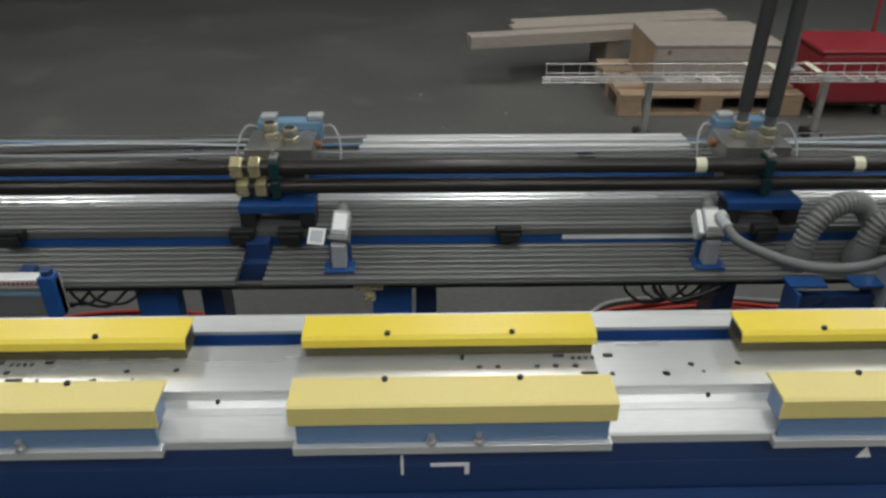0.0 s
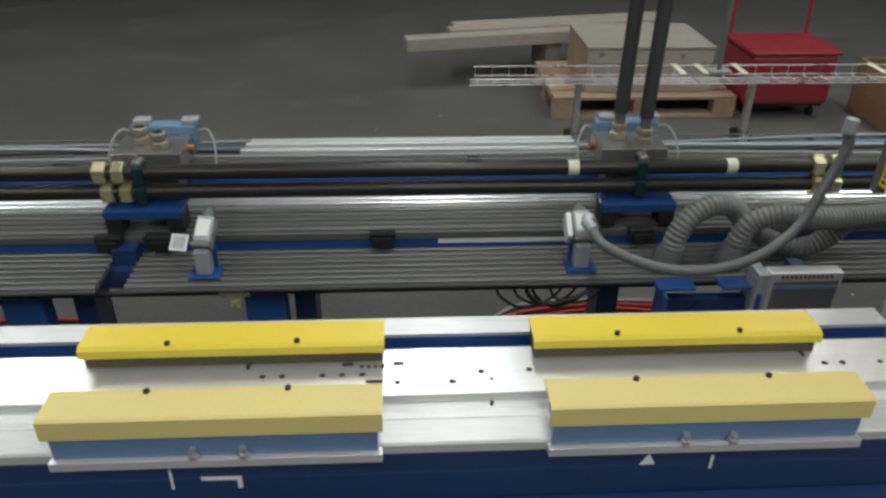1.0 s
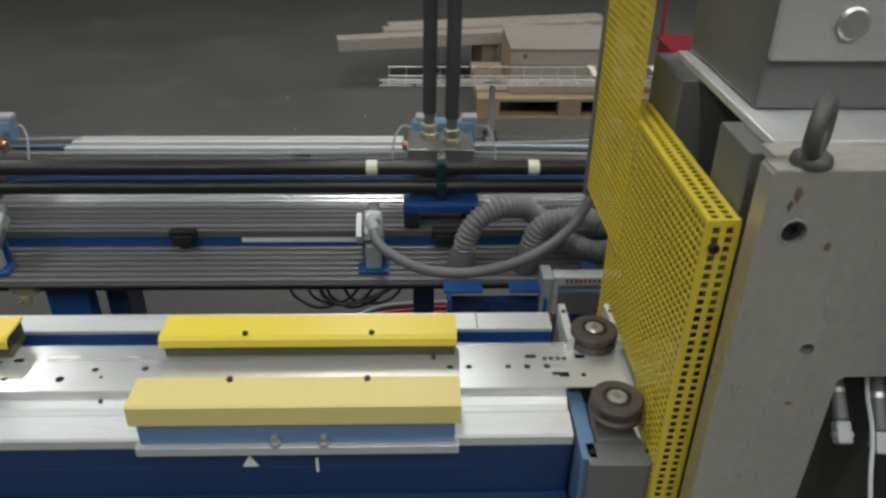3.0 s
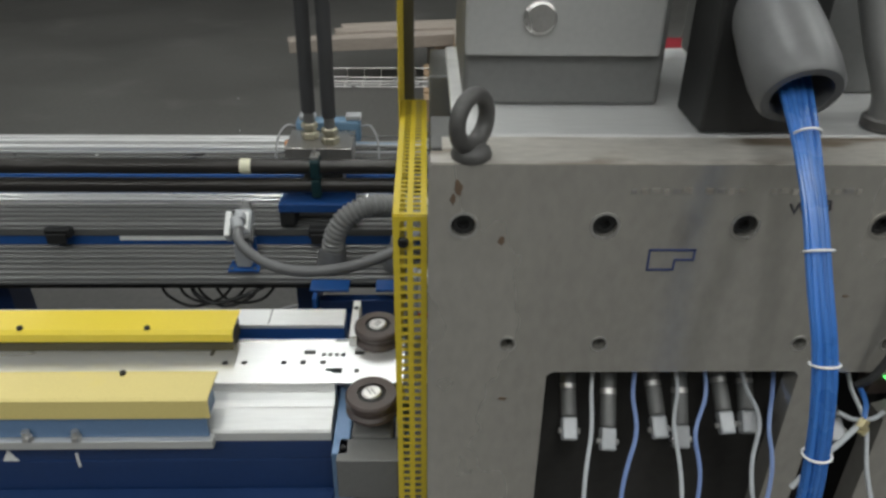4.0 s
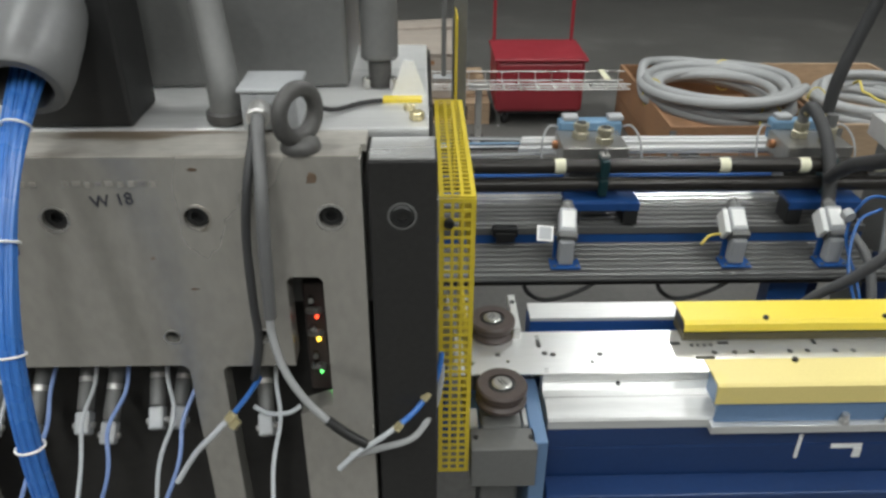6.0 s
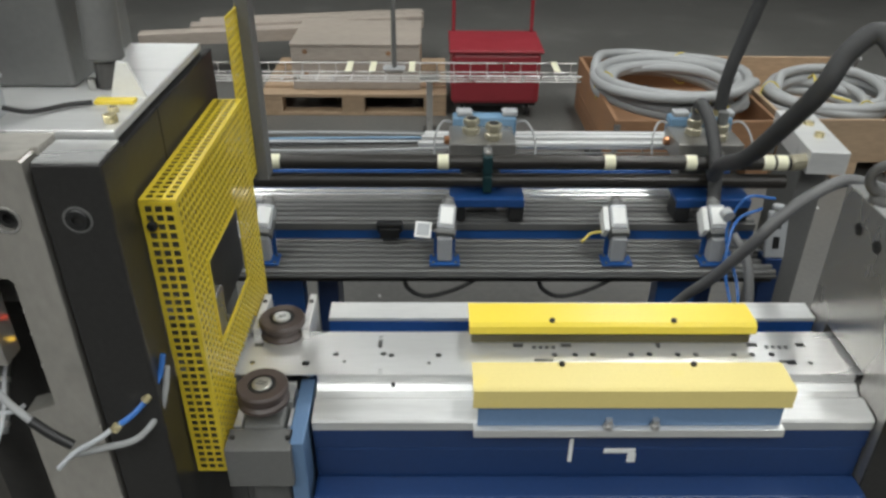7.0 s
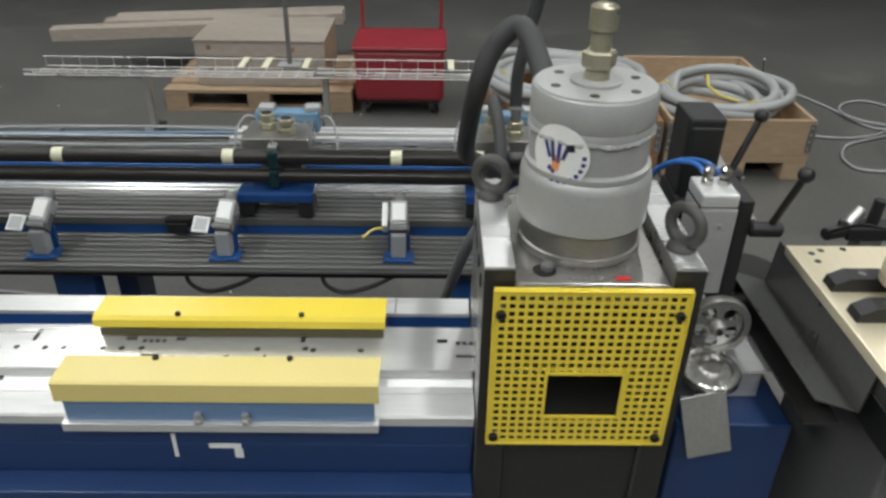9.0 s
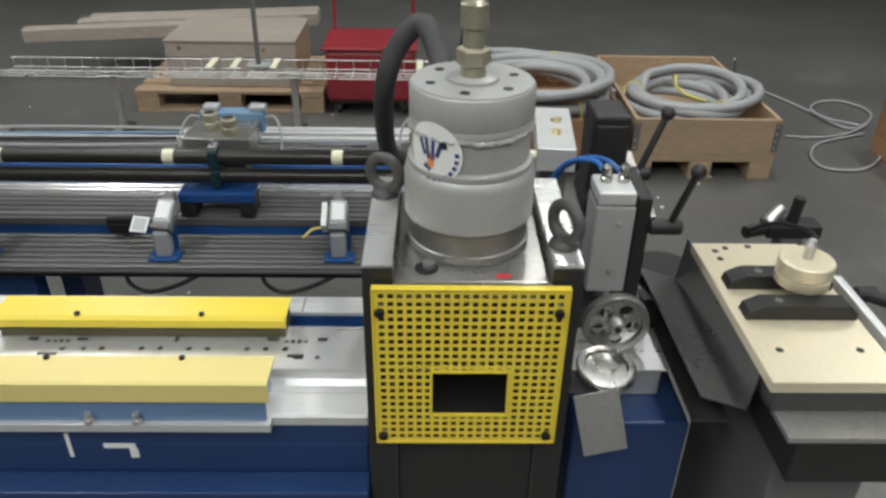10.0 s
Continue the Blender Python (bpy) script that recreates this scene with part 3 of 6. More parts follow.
part("body", box(1.36, 2.0435, 0.8005, 0.90, 1.205, 1.424, 0.002), M_DGREY, press)
part("top_plate", box(1.385, 2.112, 0.8085, 1.17, 1.4245, 1.436, 0.002), M_ALU, press, "bright steel top plate")
part("body_rear", box(1.36, 2.0995, 1.06, 1.20, 0.45, 1.424, 0.003), M_DGREY, press)
part("body_lower", box(1.36, 2.0995, 0.9305, 1.0595, 0.45, 0.962, 0.003), M_DGREY, press)
# added dark sheet stands for the shade inside the press windows
part("shade_lining", box(1.36, 2.0435, 0.872, 0.876, 0.45, 1.2045), M_SHADE, press)
part("head_block", box(1.40, 1.64, 0.905, 1.17, 1.4365, 1.74, 0.006), M_DGREY, press, "grey cylinder block")
part("head_block", box(1.745, 2.01, 0.955, 1.17, 1.4365, 1.72, 0.006), M_DGREY, press, "grey cylinder block")
part("head_step", box(1.40, 1.63, 0.893, 0.9045, 1.50, 1.72, 0.004), M_CYL, press)
part("port_plug", merge(lathe([(0.019, 0), (0.019, 0.004), (0.016, 0.006)], 24), None, Matrix.Translation((1.485, 0.893, 1.545)) @ Matrix.Rotation(radians(90), 4, "X")), M_STEELTOP, press, "round bright port plug")
part("terminal_box", box(1.662, 1.778, 0.812, 0.90, 1.4365, 1.64, 0.004), M_BLACK, press, "black terminal box")
gm = Matrix.Translation((1.716, 0.759, 1.539)) @ Vector((0.02, -0.72, -0.42)).to_track_quat("Z", "Y").to_matrix().to_4x4()
part("cable_gland", lathe([(0.040, -0.08), (0.044, -0.02), (0.0445, 0.02), (0.042, 0.046), (0.038, 0.051), (0.030, 0.051), (0.028, 0.01), (0.0, 0.01)], 32, gm, closed=False), M_GREYH, press, "large grey round cable gland", smooth=True)
part("sensor_box", box(1.904, 1.966, 0.80, 0.865, 1.4365, 1.480, 0.003), M_GREYP, press, "small grey junction box")
part("sensor_lid", box(1.901, 1.969, 0.797, 0.868, 1.480, 1.485, 0.002), M_GREYP, press)
part("elbow", tube([(1.880, 0.832, 1.437), (1.880, 0.832, 1.475), (1.868, 0.86, 1.53), (1.853, 0.89, 1.60)], 0.019, 12), M_DGREY, press, "dark grey elbow hose", smooth=True)
part("elbow_collar", rod((1.880, 0.832, 1.4365), (1.880, 0.832, 1.452), 0.0235, 16, None, 0.003), M_CAST, press, smooth=True)
part("lead", tube([(1.980, 0.83, 1.455), (2.00, 0.85, 1.443), (2.03, 0.88, 1.441), (2.055, 0.892, 1.440)], 0.003, 8), M_BLACK, press, smooth=True)
part("sensor_body", rod((2.050, 0.965, 1.470), (2.050, 0.985, 1.60), 0.024, 18, None, 0.004), M_DGREY, press, "grey round sensor body", smooth=True)
part("sensor_foot", rod((2.050, 0.962, 1.4362), (2.050, 0.9645, 1.4698), 0.015, 14), M_CAST, press, smooth=True)
for sx in (-0.017, 0.017):
    part("stud", rod((2.050 + sx, 0.950, 1.4362), (2.050 + sx, 0.950, 1.452), 0.006, 10, None, 0.002), M_CHROME, press, "bright stud", smooth=True)
part("angle_bracket", outline([(0.0, 0.0), (0.044, 0.0), (0.028, 0.044), (0.016, 0.046)], -0.925, -0.920, m=Matrix(((1, 0, 0, 2.066), (0, 0, -1, 0), (0, 1, 0, 1.4362), (0, 0, 0, 1)))), M_WHITE, press, "pale wedge bracket")
part("cable_flag", box(2.056, 2.104, 0.893, 0.908, 1.4365, 1.441), M_YEL, press, "yellow cable flag")
part("hex_plug", nut((2.098, 0.835, 1.4362), 0.009, 0.010), M_BRASS, press)
part("hex_plug", nut((2.089, 0.868, 1.4362), 0.007, 0.007), M_BRASS, press)
eye_bolt(1.402, 0.752, 1.4335, 52, 1.0)
eye_bolt(1.974, 0.752, 1.4335, 54, 1.0)

def flat_mark(name, x, z, w, h, mt, label=""):
    return part(name, box(x - w / 2, x + w / 2, 0.7338, 0.7349, z - h / 2, z + h / 2), mt, press, label)
# marker outline of an L-shaped profile
for x, z, w, h in ((1.628, 1.330, 0.053, 0.0022), (1.6028, 1.3175, 0.0022, 0.027), (1.653, 1.324, 0.0022, 0.014), (1.6425, 1.3175, 0.022, 0.0022), (1.6320, 1.3105, 0.0022, 0.013), (1.617, 1.3045, 0.030, 0.0022)):
    flat_mark("marker_line", x, z, w, h, M_INK, "blue marker line")
# stamped row that cannot be read
for i in range(22):
    if i in (6, 11, 12):
        continue
    flat_mark("stamp_mark", 1.575 + i * 0.0115, 1.4015 + 0.0008 * (i % 3), 0.0056 + 0.0016 * (i * 7 % 3), 0.0050 + 0.0012 * (i % 2), M_EDGE if i % 4 else M_STAMP)
cu = bpy.data.curves.new("hand_note", "FONT")
cu.body, cu.size, cu.extrude = "W 18", 0.020, 0.0006
note = new("hand_note", cu)
note.data.materials.append(M_NOTE)
note.parent = press
note.matrix_local = Matrix.Translation((1.747, 0.7343, 1.374)) @ Matrix.Rotation(radians(90), 4, "X") @ Matrix.Rotation(radians(6), 4, "Z")
tagged(note, "dark handwritten marker note")
for x, z, w, h in ((1.388, 1.405, 0.013, 0.020), (1.383, 1.392, 0.008, 0.016), (1.437, 1.342, 0.010, 0.013), (1.985, 1.407, 0.016, 0.016), (1.86, 1.418, 0.012, 0.006), (1.80, 1.31, 0.006, 0.004), (1.45, 1.115, 0.012, 0.006), (1.84, 1.268, 0.010, 0.003)):
    jag = random.Random(int(x * 1000))
    ring = [(x + w * 0.5 * jag.uniform(0.45, 1.1) * math.cos(q), z + h * 0.5 * jag.uniform(0.45, 1.1) * math.sin(q)) for q in [2 * math.pi * k / 13 for k in range(13)]]
    part("rust_spot", outline(ring, -0.7349, -0.7342, m=Matrix(((1, 0, 0, 0), (0, 0, -1, 0), (0, 1, 0, 0), (0, 0, 0, 1)))), M_RUST, press, "brown rust stain")

# pneumatic valves in the press windows
def valve(x, z, lean):
    q = random.Random(int(x * 1000))
    t = thing("pneumatic_valve", "small metal pneumatic cylinder with blue tube in the press window", "pneumatic valve", (x, 0.815 + q.uniform(0, 0.012), z), "valves in the press window")
    t.rotation_euler = (radians(-44 + q.uniform(-6, 6)), radians(lean * 0.7), 0)
    n = q.uniform(0.075, 0.10)
    part("barrel", rod((0, 0, -n), (0, 0, 0.004), 0.0105, 16, None, 0.002), M_DGREY, t, smooth=True)
    part("collar", rod((0, 0, 0.0042), (0, 0, 0.014), 0.0115, 16, None, 0.002), M_BLACK, t, smooth=True)
    part("fitting", nut((0.002, -0.003, 0.0142), 0.0065, 0.010), M_STEELTOP, t)
    part("elbow", tube([(0.002, -0.003, 0.022), (0.006, -0.012, 0.030), (0.012, -0.024, 0.026)], 0.0042, 8), M_STEELTOP, t, smooth=True)
    part("mid_ring", rod((0, 0, -n * 0.55), (0, 0, -n * 0.45), 0.0108, 14, None, 0.001), M_STEELTOP, t, smooth=True)
    part("clevis", box(-0.010, 0.010, -0.009, 0.009, -n - 0.03, -n - 0.0002, 0.003), M_GREYP, t)
    part("pin", rod((-0.014, 0, -n - 0.018), (0.014, 0, -n - 0.018), 0.004, 10), M_STEELTOP, t)
    part("air_tube", tube([(0.012, -0.024, 0.026), (0.020 + q.uniform(0, 0.008), -0.030, 0.0), (0.024, -0.028, -0.05), (0.026 + q.uniform(-0.02, 0.02), -0.03, -0.10), (0.012, -0.025, -0.17), (-0.01 + q.uniform(-0.03, 0.02), -0.01, -0.32)], 0.0028, 8), M_TUBEP if q.random() < 0.75 else M_TUBEC, t, smooth=True)
    return t
for vx, vl in ((1.545, 4), (1.60, 8), (1.655, -6), (1.695, 5), (1.745, -8), (1.785, 7)):
    valve(vx, 1.122 - 0.004 * (vx * 100 % 3), vl)
valve(1.885, 1.110, -14)

# indicator lights in the narrow window
ind = thing("indicator_block", "dark valve block with red, amber and green indicator lights", "indicator lights", (1.966, 0.79, 1.19))
part("block", box(-0.014, 0.014, 0.0, 0.03, -0.12, 0.05, 0.003), M_ROLLER, ind)
for dz in (0.028, -0.016, -0.058, -0.074):
    part("nipple", rod((-0.004, 0.0, dz), (-0.002, -0.012, dz + 0.003), 0.0045, 10, None, 0.001), M_CHROME, ind, "bright hose nipple", smooth=True)
for dz, mt in ((0.000, M_LEDR), (-0.035, M_LEDY), (-0.088, M_LEDG)):
    part("lamp", lathe([(0.0026, 0), (0.0024, 0.003), (0.0012, 0.005)], 12, Matrix.Translation((0.002, 0.0, dz)) @ Matrix.Rotation(radians(90), 4, "X")), mt, ind)
    part("plug", rod((-0.008, -0.004, dz + 0.012), (0.008, -0.014, dz + 0.018), 0.005, 10), M_STEELTOP, ind)

# blue bundle of air tubes
bundle = thing("air_tube_bundle", "thick bundle of blue air tubes tied with thin white bands", "tube bundle")
spine = [(1.717, 0.745, 1.528), (1.717, 0.688, 1.485), (1.717, 0.640, 1.436), (1.718, 0.600, 1.38), (1.723, 0.560, 1.31), (1.728, 0.535, 1.22), (1.732, 0.525, 1.12), (1.735, 0.53, 1.0), (1.735, 0.55, 0.88)]
for i in range(19):
    a = i * 2.39996
    r = 0.0098 * math.sqrt((i + 0.5) / 19)
    jit = [0.0009 * math.sin(3.1 * i + j) for j in range(len(spine))]
    part("air_tube", tube([(p[0] + (r * math.cos(a) + jit[j]) * (1.9, 1.35)[j] if j < 2 else p[0] + r * math.cos(a) + jit[j], p[1] + r * math.sin(a) * 0.9, p[2] + r * math.sin(a) * 0.9 * (1.9, 1.3, 1.0, 0.6)[j] if j < 4 else p[2]) for j, p in enumerate(spine)], 0.0029, 8, 6), M_TUBEB, bundle, smooth=True)
centre = smooth_line(spine, 6)
for i in (6, 16, 24, 30):
    d = (centre[i + 1] - centre[i - 1]).normalized()
    u = d.cross(Vector((1, 0, 0))).normalized()
    w = d.cross(u)
    part("tie_band", tube([centre[i] + 0.0130 * (math.cos(q) * u + math.sin(q) * w) for q in [2 * math.pi * j / 12 for j in range(13)]], 0.0013, 6, 2), M_WHITE, bundle, "thin white tie band")

# grey cable in front of the press
cable = thing("grey_cable", "grey armoured cable hanging from the junction box down the press front", "cable")
part("sheath", tube([(1.925, 0.795, 1.463), (1.928, 0.765, 1.458), (1.934, 0.730, 1.435), (1.936, 0.704, 1.385), (1.933, 0.700, 1.31), (1.930, 0.703, 1.25)], 0.0072, 10), M_GREYH, cable, smooth=True)
part("lower_sheath", tube([(1.931, 0.703, 1.262)] + [(1.929, 0.703, 1.228), (1.940, 0.695, 1.181), (1.961, 0.688, 1.142), (1.987, 0.682, 1.113)], 0.0048, 10), M_GREYC, cable, "pale bare end", smooth=True)
part("end_sleeve", tube([(1.987, 0.682, 1.113), (2.009, 0.678, 1.095), (2.033, 0.675, 1.079)], 0.0062, 10), M_BLACK, cable, "black end sleeve", smooth=True)
part("plug", rod((1.925, 0.799, 1.463), (1.927, 0.772, 1.460), 0.0125, 14, None, 0.002), M_STEELTOP, cable, "bright cable gland")
part("second_sheath", tube([(1.921, 0.775, 1.452), (1.924, 0.748, 1.442), (1.920, 0.722, 1.41), (1.913, 0.714, 1.35), (1.911, 0.712, 1.27), (1.910, 0.716, 1.21), (1.90, 0.722, 1.16), (1.893, 0.735, 1.135)], 0.0052, 10), M_RUBBER, cable, smooth=True)
leads = thing("air_hoses", "loose blue and clear air hoses with small brass fittings", "air hose")
part("blue_tube", tube([(1.898, 0.740, 1.132), (1.889, 0.705, 1.132), (1.877, 0.682, 1.126)], 0.0033, 8), M_TUBEB, leads, smooth=True)
part("clear_tube", tube([(1.877, 0.682, 1.126), (1.853, 0.672, 1.103), (1.829, 0.665, 1.079), (1.802, 0.660, 1.037)], 0.0036, 8), M_TUBEC, leads, smooth=True)
part("blue_tube", tube([(2.127, 0.765, 1.149), (2.122, 0.755, 1.124), (2.110, 0.742, 1.102), (2.091, 0.728, 1.083), (2.072, 0.715, 1.073)], 0.0038, 8), M_TUBEB, leads, smooth=True)
part("clear_tube", tube([(2.072, 0.715, 1.073), (2.047, 0.705, 1.059), (2.018, 0.695, 1.045), (1.995, 0.690, 1.023)], 0.0036, 8), M_TUBEC, leads, smooth=True)
part("grey_tube", tube([(2.127, 0.768, 1.127), (2.124, 0.757, 1.099), (2.114, 0.745, 1.068), (2.089, 0.722, 1.044), (2.046, 0.708, 1.040), (2.009, 0.700, 1.036)], 0.0045, 8), M_GREYC, leads, smooth=True)
part("clear_loop", tube([(1.885, 0.74, 1.085), (1.905, 0.735, 1.077), (1.93, 0.735, 1.078), (1.945, 0.74, 1.085)], 0.003, 8), M_TUBEC, leads, smooth=True)
for p in ((1.878, 0.681, 1.127), (1.881, 0.681, 1.117), (2.110, 0.741, 1.103), (2.075, 0.714, 1.077)):
    part("fitting", nut(p, 0.006, 0.012, (-0.6, -0.4, -0.6)), M_BRASS, leads, "small brass fitting")

part("guide_block", box(2.1185, 2.148, 0.885, 0.975, 1.03, 1.118, 0.003), M_SIDE, press, "steel guide block behind the guard window")
part("guide_stud", rod((2.133, 0.915, 1.118), (2.133, 0.915, 1.142), 0.009, 12, None, 0.002), M_CHROME, press, "bright stud", smooth=True)
part("guide_ledge", box(2.1185, 2.140, 0.890, 1.02, 0.995, 1.0295, 0.002), M_DGREY, press)

# ---- yellow mesh guards at the press ends ----
def mesh_guard(x0, x1, y0, y1, z0, z1, left, label):
    t = thing("mesh_guard", label, "mesh guard")
    P, H = 0.0121, 0.0086
    b = perforated(x1 - x0, z1 - z0, P, H)
    part("front_sheet", merge(b, None, Matrix.Translation((x0, y0, z0))), M_MESHY, t)
    win = [(0.075, 0.245, 0.185, 0.322), (0.10, 0.25, 0.065, 0.105)] if not left else [(0.13, 0.27, 0.105, 0.145)]
    b = perforated(y1 - y0, z1 - z0, P, H, window=win)
    rot = Matrix(((0, 1, 0, 0), (1, 0, 0, 0), (0, 0, 1, 0), (0, 0, 0, 1)))
    part("side_sheet", merge(b, None, Matrix.Translation((x0 if left else x1 - 0.0016, y0 + 0.002, z0)) @ rot), M_MESHY, t)
    if not left:
        for ya, yb, za, zb in ((0.070, 0.250, 0.180, 0.185), (0.070, 0.250, 0.320, 0.325), (0.070, 0.075, 0.1852, 0.3198), (0.245, 0.250, 0.1852, 0.3198)):
            part("window_rim", box(x1 - 0.0022, x1 + 0.0012, y0 + ya, y0 + yb, z0 + za, z0 + zb), M_MESHY, t)
    part("screw", merge(lathe([(0.0065, 0), (0.0065, 0.005), (0.005, 0.006), (0.003, 0.006), (0.003, 0.003)], 14), None, Matrix.Translation((x0 + 0.012, y0, z1 - 0.032)) @ Matrix.Rotation(radians(90), 4, "X")), M_BLACK, t, "black screw")
    b = perforated(x1 - x0, y1 - y0, P, H)
    part("top_sheet", merge(b, None, Matrix.Translation((x0, y0 + 0.002, z1 + 0.002)) @ Matrix(((1, 0, 0, 0), (0, 0, 1, 0), (0, -1, 0, 0), (0, 0, 0, 1)))), M_MESHY, t)
    return t
mesh_guard(1.3165, 1.3560, 0.775, 1.165, 0.86, 1.350, True, "yellow perforated sheet guard at the press inlet")
mesh_guard(2.1235, 2.168, 0.80, 1.152, 0.90, 1.350, False, "yellow perforated sheet guard with a window on the press end")
def tall_mesh(x, y0, y1, z0, z1, label, post=0.020):
    t = thing("safety_screen", label, "safety screen")
    rot = Matrix(((0, 1, 0, 0), (1, 0, 0, 0), (0, 0, 1, 0), (0, 0, 0, 1)))
    part("sheet", merge(perforated(y1 - y0, z1 - z0, 0.0121, 0.0086), None, Matrix.Translation((x, y0, z0)) @ rot), M_MESHY, t)
    part("post", box(x - 0.003, x + 0.02, y1 + 0.001, y1 + post, z0 - 0.02, z1 + 0.05, 0.002), M_DGREY, t, "dark steel post")
    return t
tall_mesh(1.3145, 1.09, 1.352, 1.115, 1.70, "tall yellow perforated screen on a dark post behind the press")
tall_mesh(2.1585, 1.1535, 1.222, 1.195, 1.48, "tall narrow yellow perforated screen on a dark post", 0.042)


# ---- rear bench: ribbed profiles, pipes, clamps ----
def ribbed(x0, x1, y0, y1, z_bot, z_top, ribs):
    """A profile bar with rounded ribs along x."""
    prof = [(y1, z_bot)]
    step = (y1 - y0) / ribs
    for i in range(ribs):
        a = y1 - i * step
        prof += [(a, z_top - 0.011), (a - 0.10 * step, z_top - 0.011), (a - 0.17 * step, z_top - 0.003), (a - 0.28 * step, z_top), (a - 0.60 * step, z_top), (a - 0.74 * step, z_top - 0.003), (a - 0.82 * step, z_top - 0.011)]
    prof += [(y0, z_top - 0.011), (y0, z_bot)]
    b = bmesh.new()
    ends = [[b.verts.new((x, y, z)) for y, z in prof] for x in (x0, x1)]
    for i in range(len(prof)):
        j = (i + 1) % len(prof)
        b.faces.new((ends[0][i], ends[0][j], ends[1][j], ends[1][i]))
    b.faces.new(ends[0])
    b.faces.new(ends[1][::-1])
    return b

bench = thing("rear_bench", "long blue bench frame with ribbed aluminium profiles on top", "bench frame")
for x0, x1 in ((-2.6, -0.447), (-0.372, 3.42)):
    part("lower_profile", ribbed(x0, x1, 1.742, 1.937, 0.632, 0.65, 7), M_RIB, bench, "ribbed anodised aluminium profile")
part("upper_profile", ribbed(-2.6, 3.42, 1.942, 2.085, 0.692, 0.705, 5), M_RIB, bench, "ribbed anodised aluminium profile")
part("upper_rail", ribbed(-2.6, 3.42, 2.088, 2.150, 0.66, 0.712, 2), M_STRIP, bench, "bright aluminium rail with two ribs")
part("profile_lip", box(-2.6, 3.42, 1.9315, 1.9415, 0.6762, 0.699, 0.002), M_RIB, bench, "anodised lower lip of the upper profile")
part("blue_beam", box(-2.6, 3.42, 1.9375, 1.9655, 0.56, 0.6758, 0.002), M_BLUE, bench, "bright blue enamelled beam")
part("blue_beam", box(-2.6, 3.42, 2.19, 2.232, 0.66, 0.752, 0.003), M_BLUE, bench, "bright blue enamelled beam")
part("under_beam", box(-2.6, 3.42, 1.86, 1.92, 0.57, 0.6315, 0.003), M_BLUED, bench)
part("cable_rod", rod((-2.6, 1.775, 0.609), (3.42, 1.775, 0.609), 0.0085, 10), M_PIPE, bench, "black thin rod")
for lx in (-1.62, -0.71, -0.58, -0.03, 0.07, 0.995, 1.45, 2.03, 2.145, 3.19, 3.30):
    wide = 0.058 if lx in (-0.71, -0.03, 1.45, 2.03, 3.19) else 0.032
    part("leg", box(lx - wide, lx + wide, 1.85, 1.91, 0.0, 0.5695, 0.003) if wide > 0.05 else box(lx - wide, lx + wide, 1.9385, 2.05, 0.0, 0.5595, 0.003), M_BLUE if wide > 0.05 else M_BLUED, bench)
    part("foot_plate", box(lx - wide - 0.02, lx + wide + 0.02, 1.78, 2.07, 0.0, 0.012, 0.002), M_BLUED, bench)
part("post", box(-0.442, -0.376, 1.885, 1.930, 0.56, 0.682, 0.003), M_BLUED, bench, "dark blue post between the profiles")
part("white_slip", box(0.47, 0.86, 1.9345, 1.9372, 0.660, 0.675), M_WHITE, bench, "white paper slip on the blue beam")
for cx in (-1.104, -0.455, -0.318, 0.31, 1.057, 2.344):
    part("clip", box(cx - 0.037, cx + 0.037, 1.905, 1.937, 0.681, 0.711, 0.005), M_BLACK, bench, "black plastic clip")
    part("clip_foot", box(cx - 0.028, cx + 0.028, 1.893, 1.8995, 0.670, 0.700, 0.002), M_BLACK, bench)

for pz, nm in ((0.876, "upper"), (0.818, "lower")):
    t = thing("hydraulic_pipe", "long black steel hydraulic pipe held by dark green clamps", "pipe", (0, 1.975, pz), "long hydraulic pipes")
    part("pipe", rod((-2.6, 0, 0), (3.49, 0, 0), 0.0215, 20), M_PIPE, t, smooth=True)
    for bx in (-0.452, 1.562):
        d = 0.012 if pz < 0.85 else 0.0
        part("union_nut", merge(lathe([(0.030, 0), (0.034, 0.004), (0.034, 0.030), (0.030, 0.034)], 6), None, Matrix.Translation((bx - 0.022 + d, 0, 0)) @ Matrix.Rotation(radians(90), 4, "Y")), M_BRASS, t, "yellow zinc union nut")
        part("union_body", rod((bx + 0.008 + d, 0, 0), (bx + 0.03 + d, 0, 0), 0.019, 16), M_BRASS, t)
        part("union_nut", merge(lathe([(0.030, 0), (0.034, 0.004), (0.034, 0.028), (0.030, 0.032)], 6), None, Matrix.Translation((bx + 0.03 + d, 0, 0)) @ Matrix.Rotation(radians(90), 4, "Y")), M_BRASS, t, "yellow zinc union nut")
    if pz > 0.85:
        for tx in (0.851, 1.306, 2.02, 2.498, 2.973, 3.205, 3.427, 3.466):
            part("tape_tag", merge(lathe([(0.0221, -0.0155), (0.0224, -0.014), (0.0224, 0.014), (0.0221, 0.0155)], 20, closed=False), None, Matrix.Translation((tx, 0, 0)) @ Matrix.Rotation(radians(90), 4, "Y")), M_TAG, t, "cream tape marker")

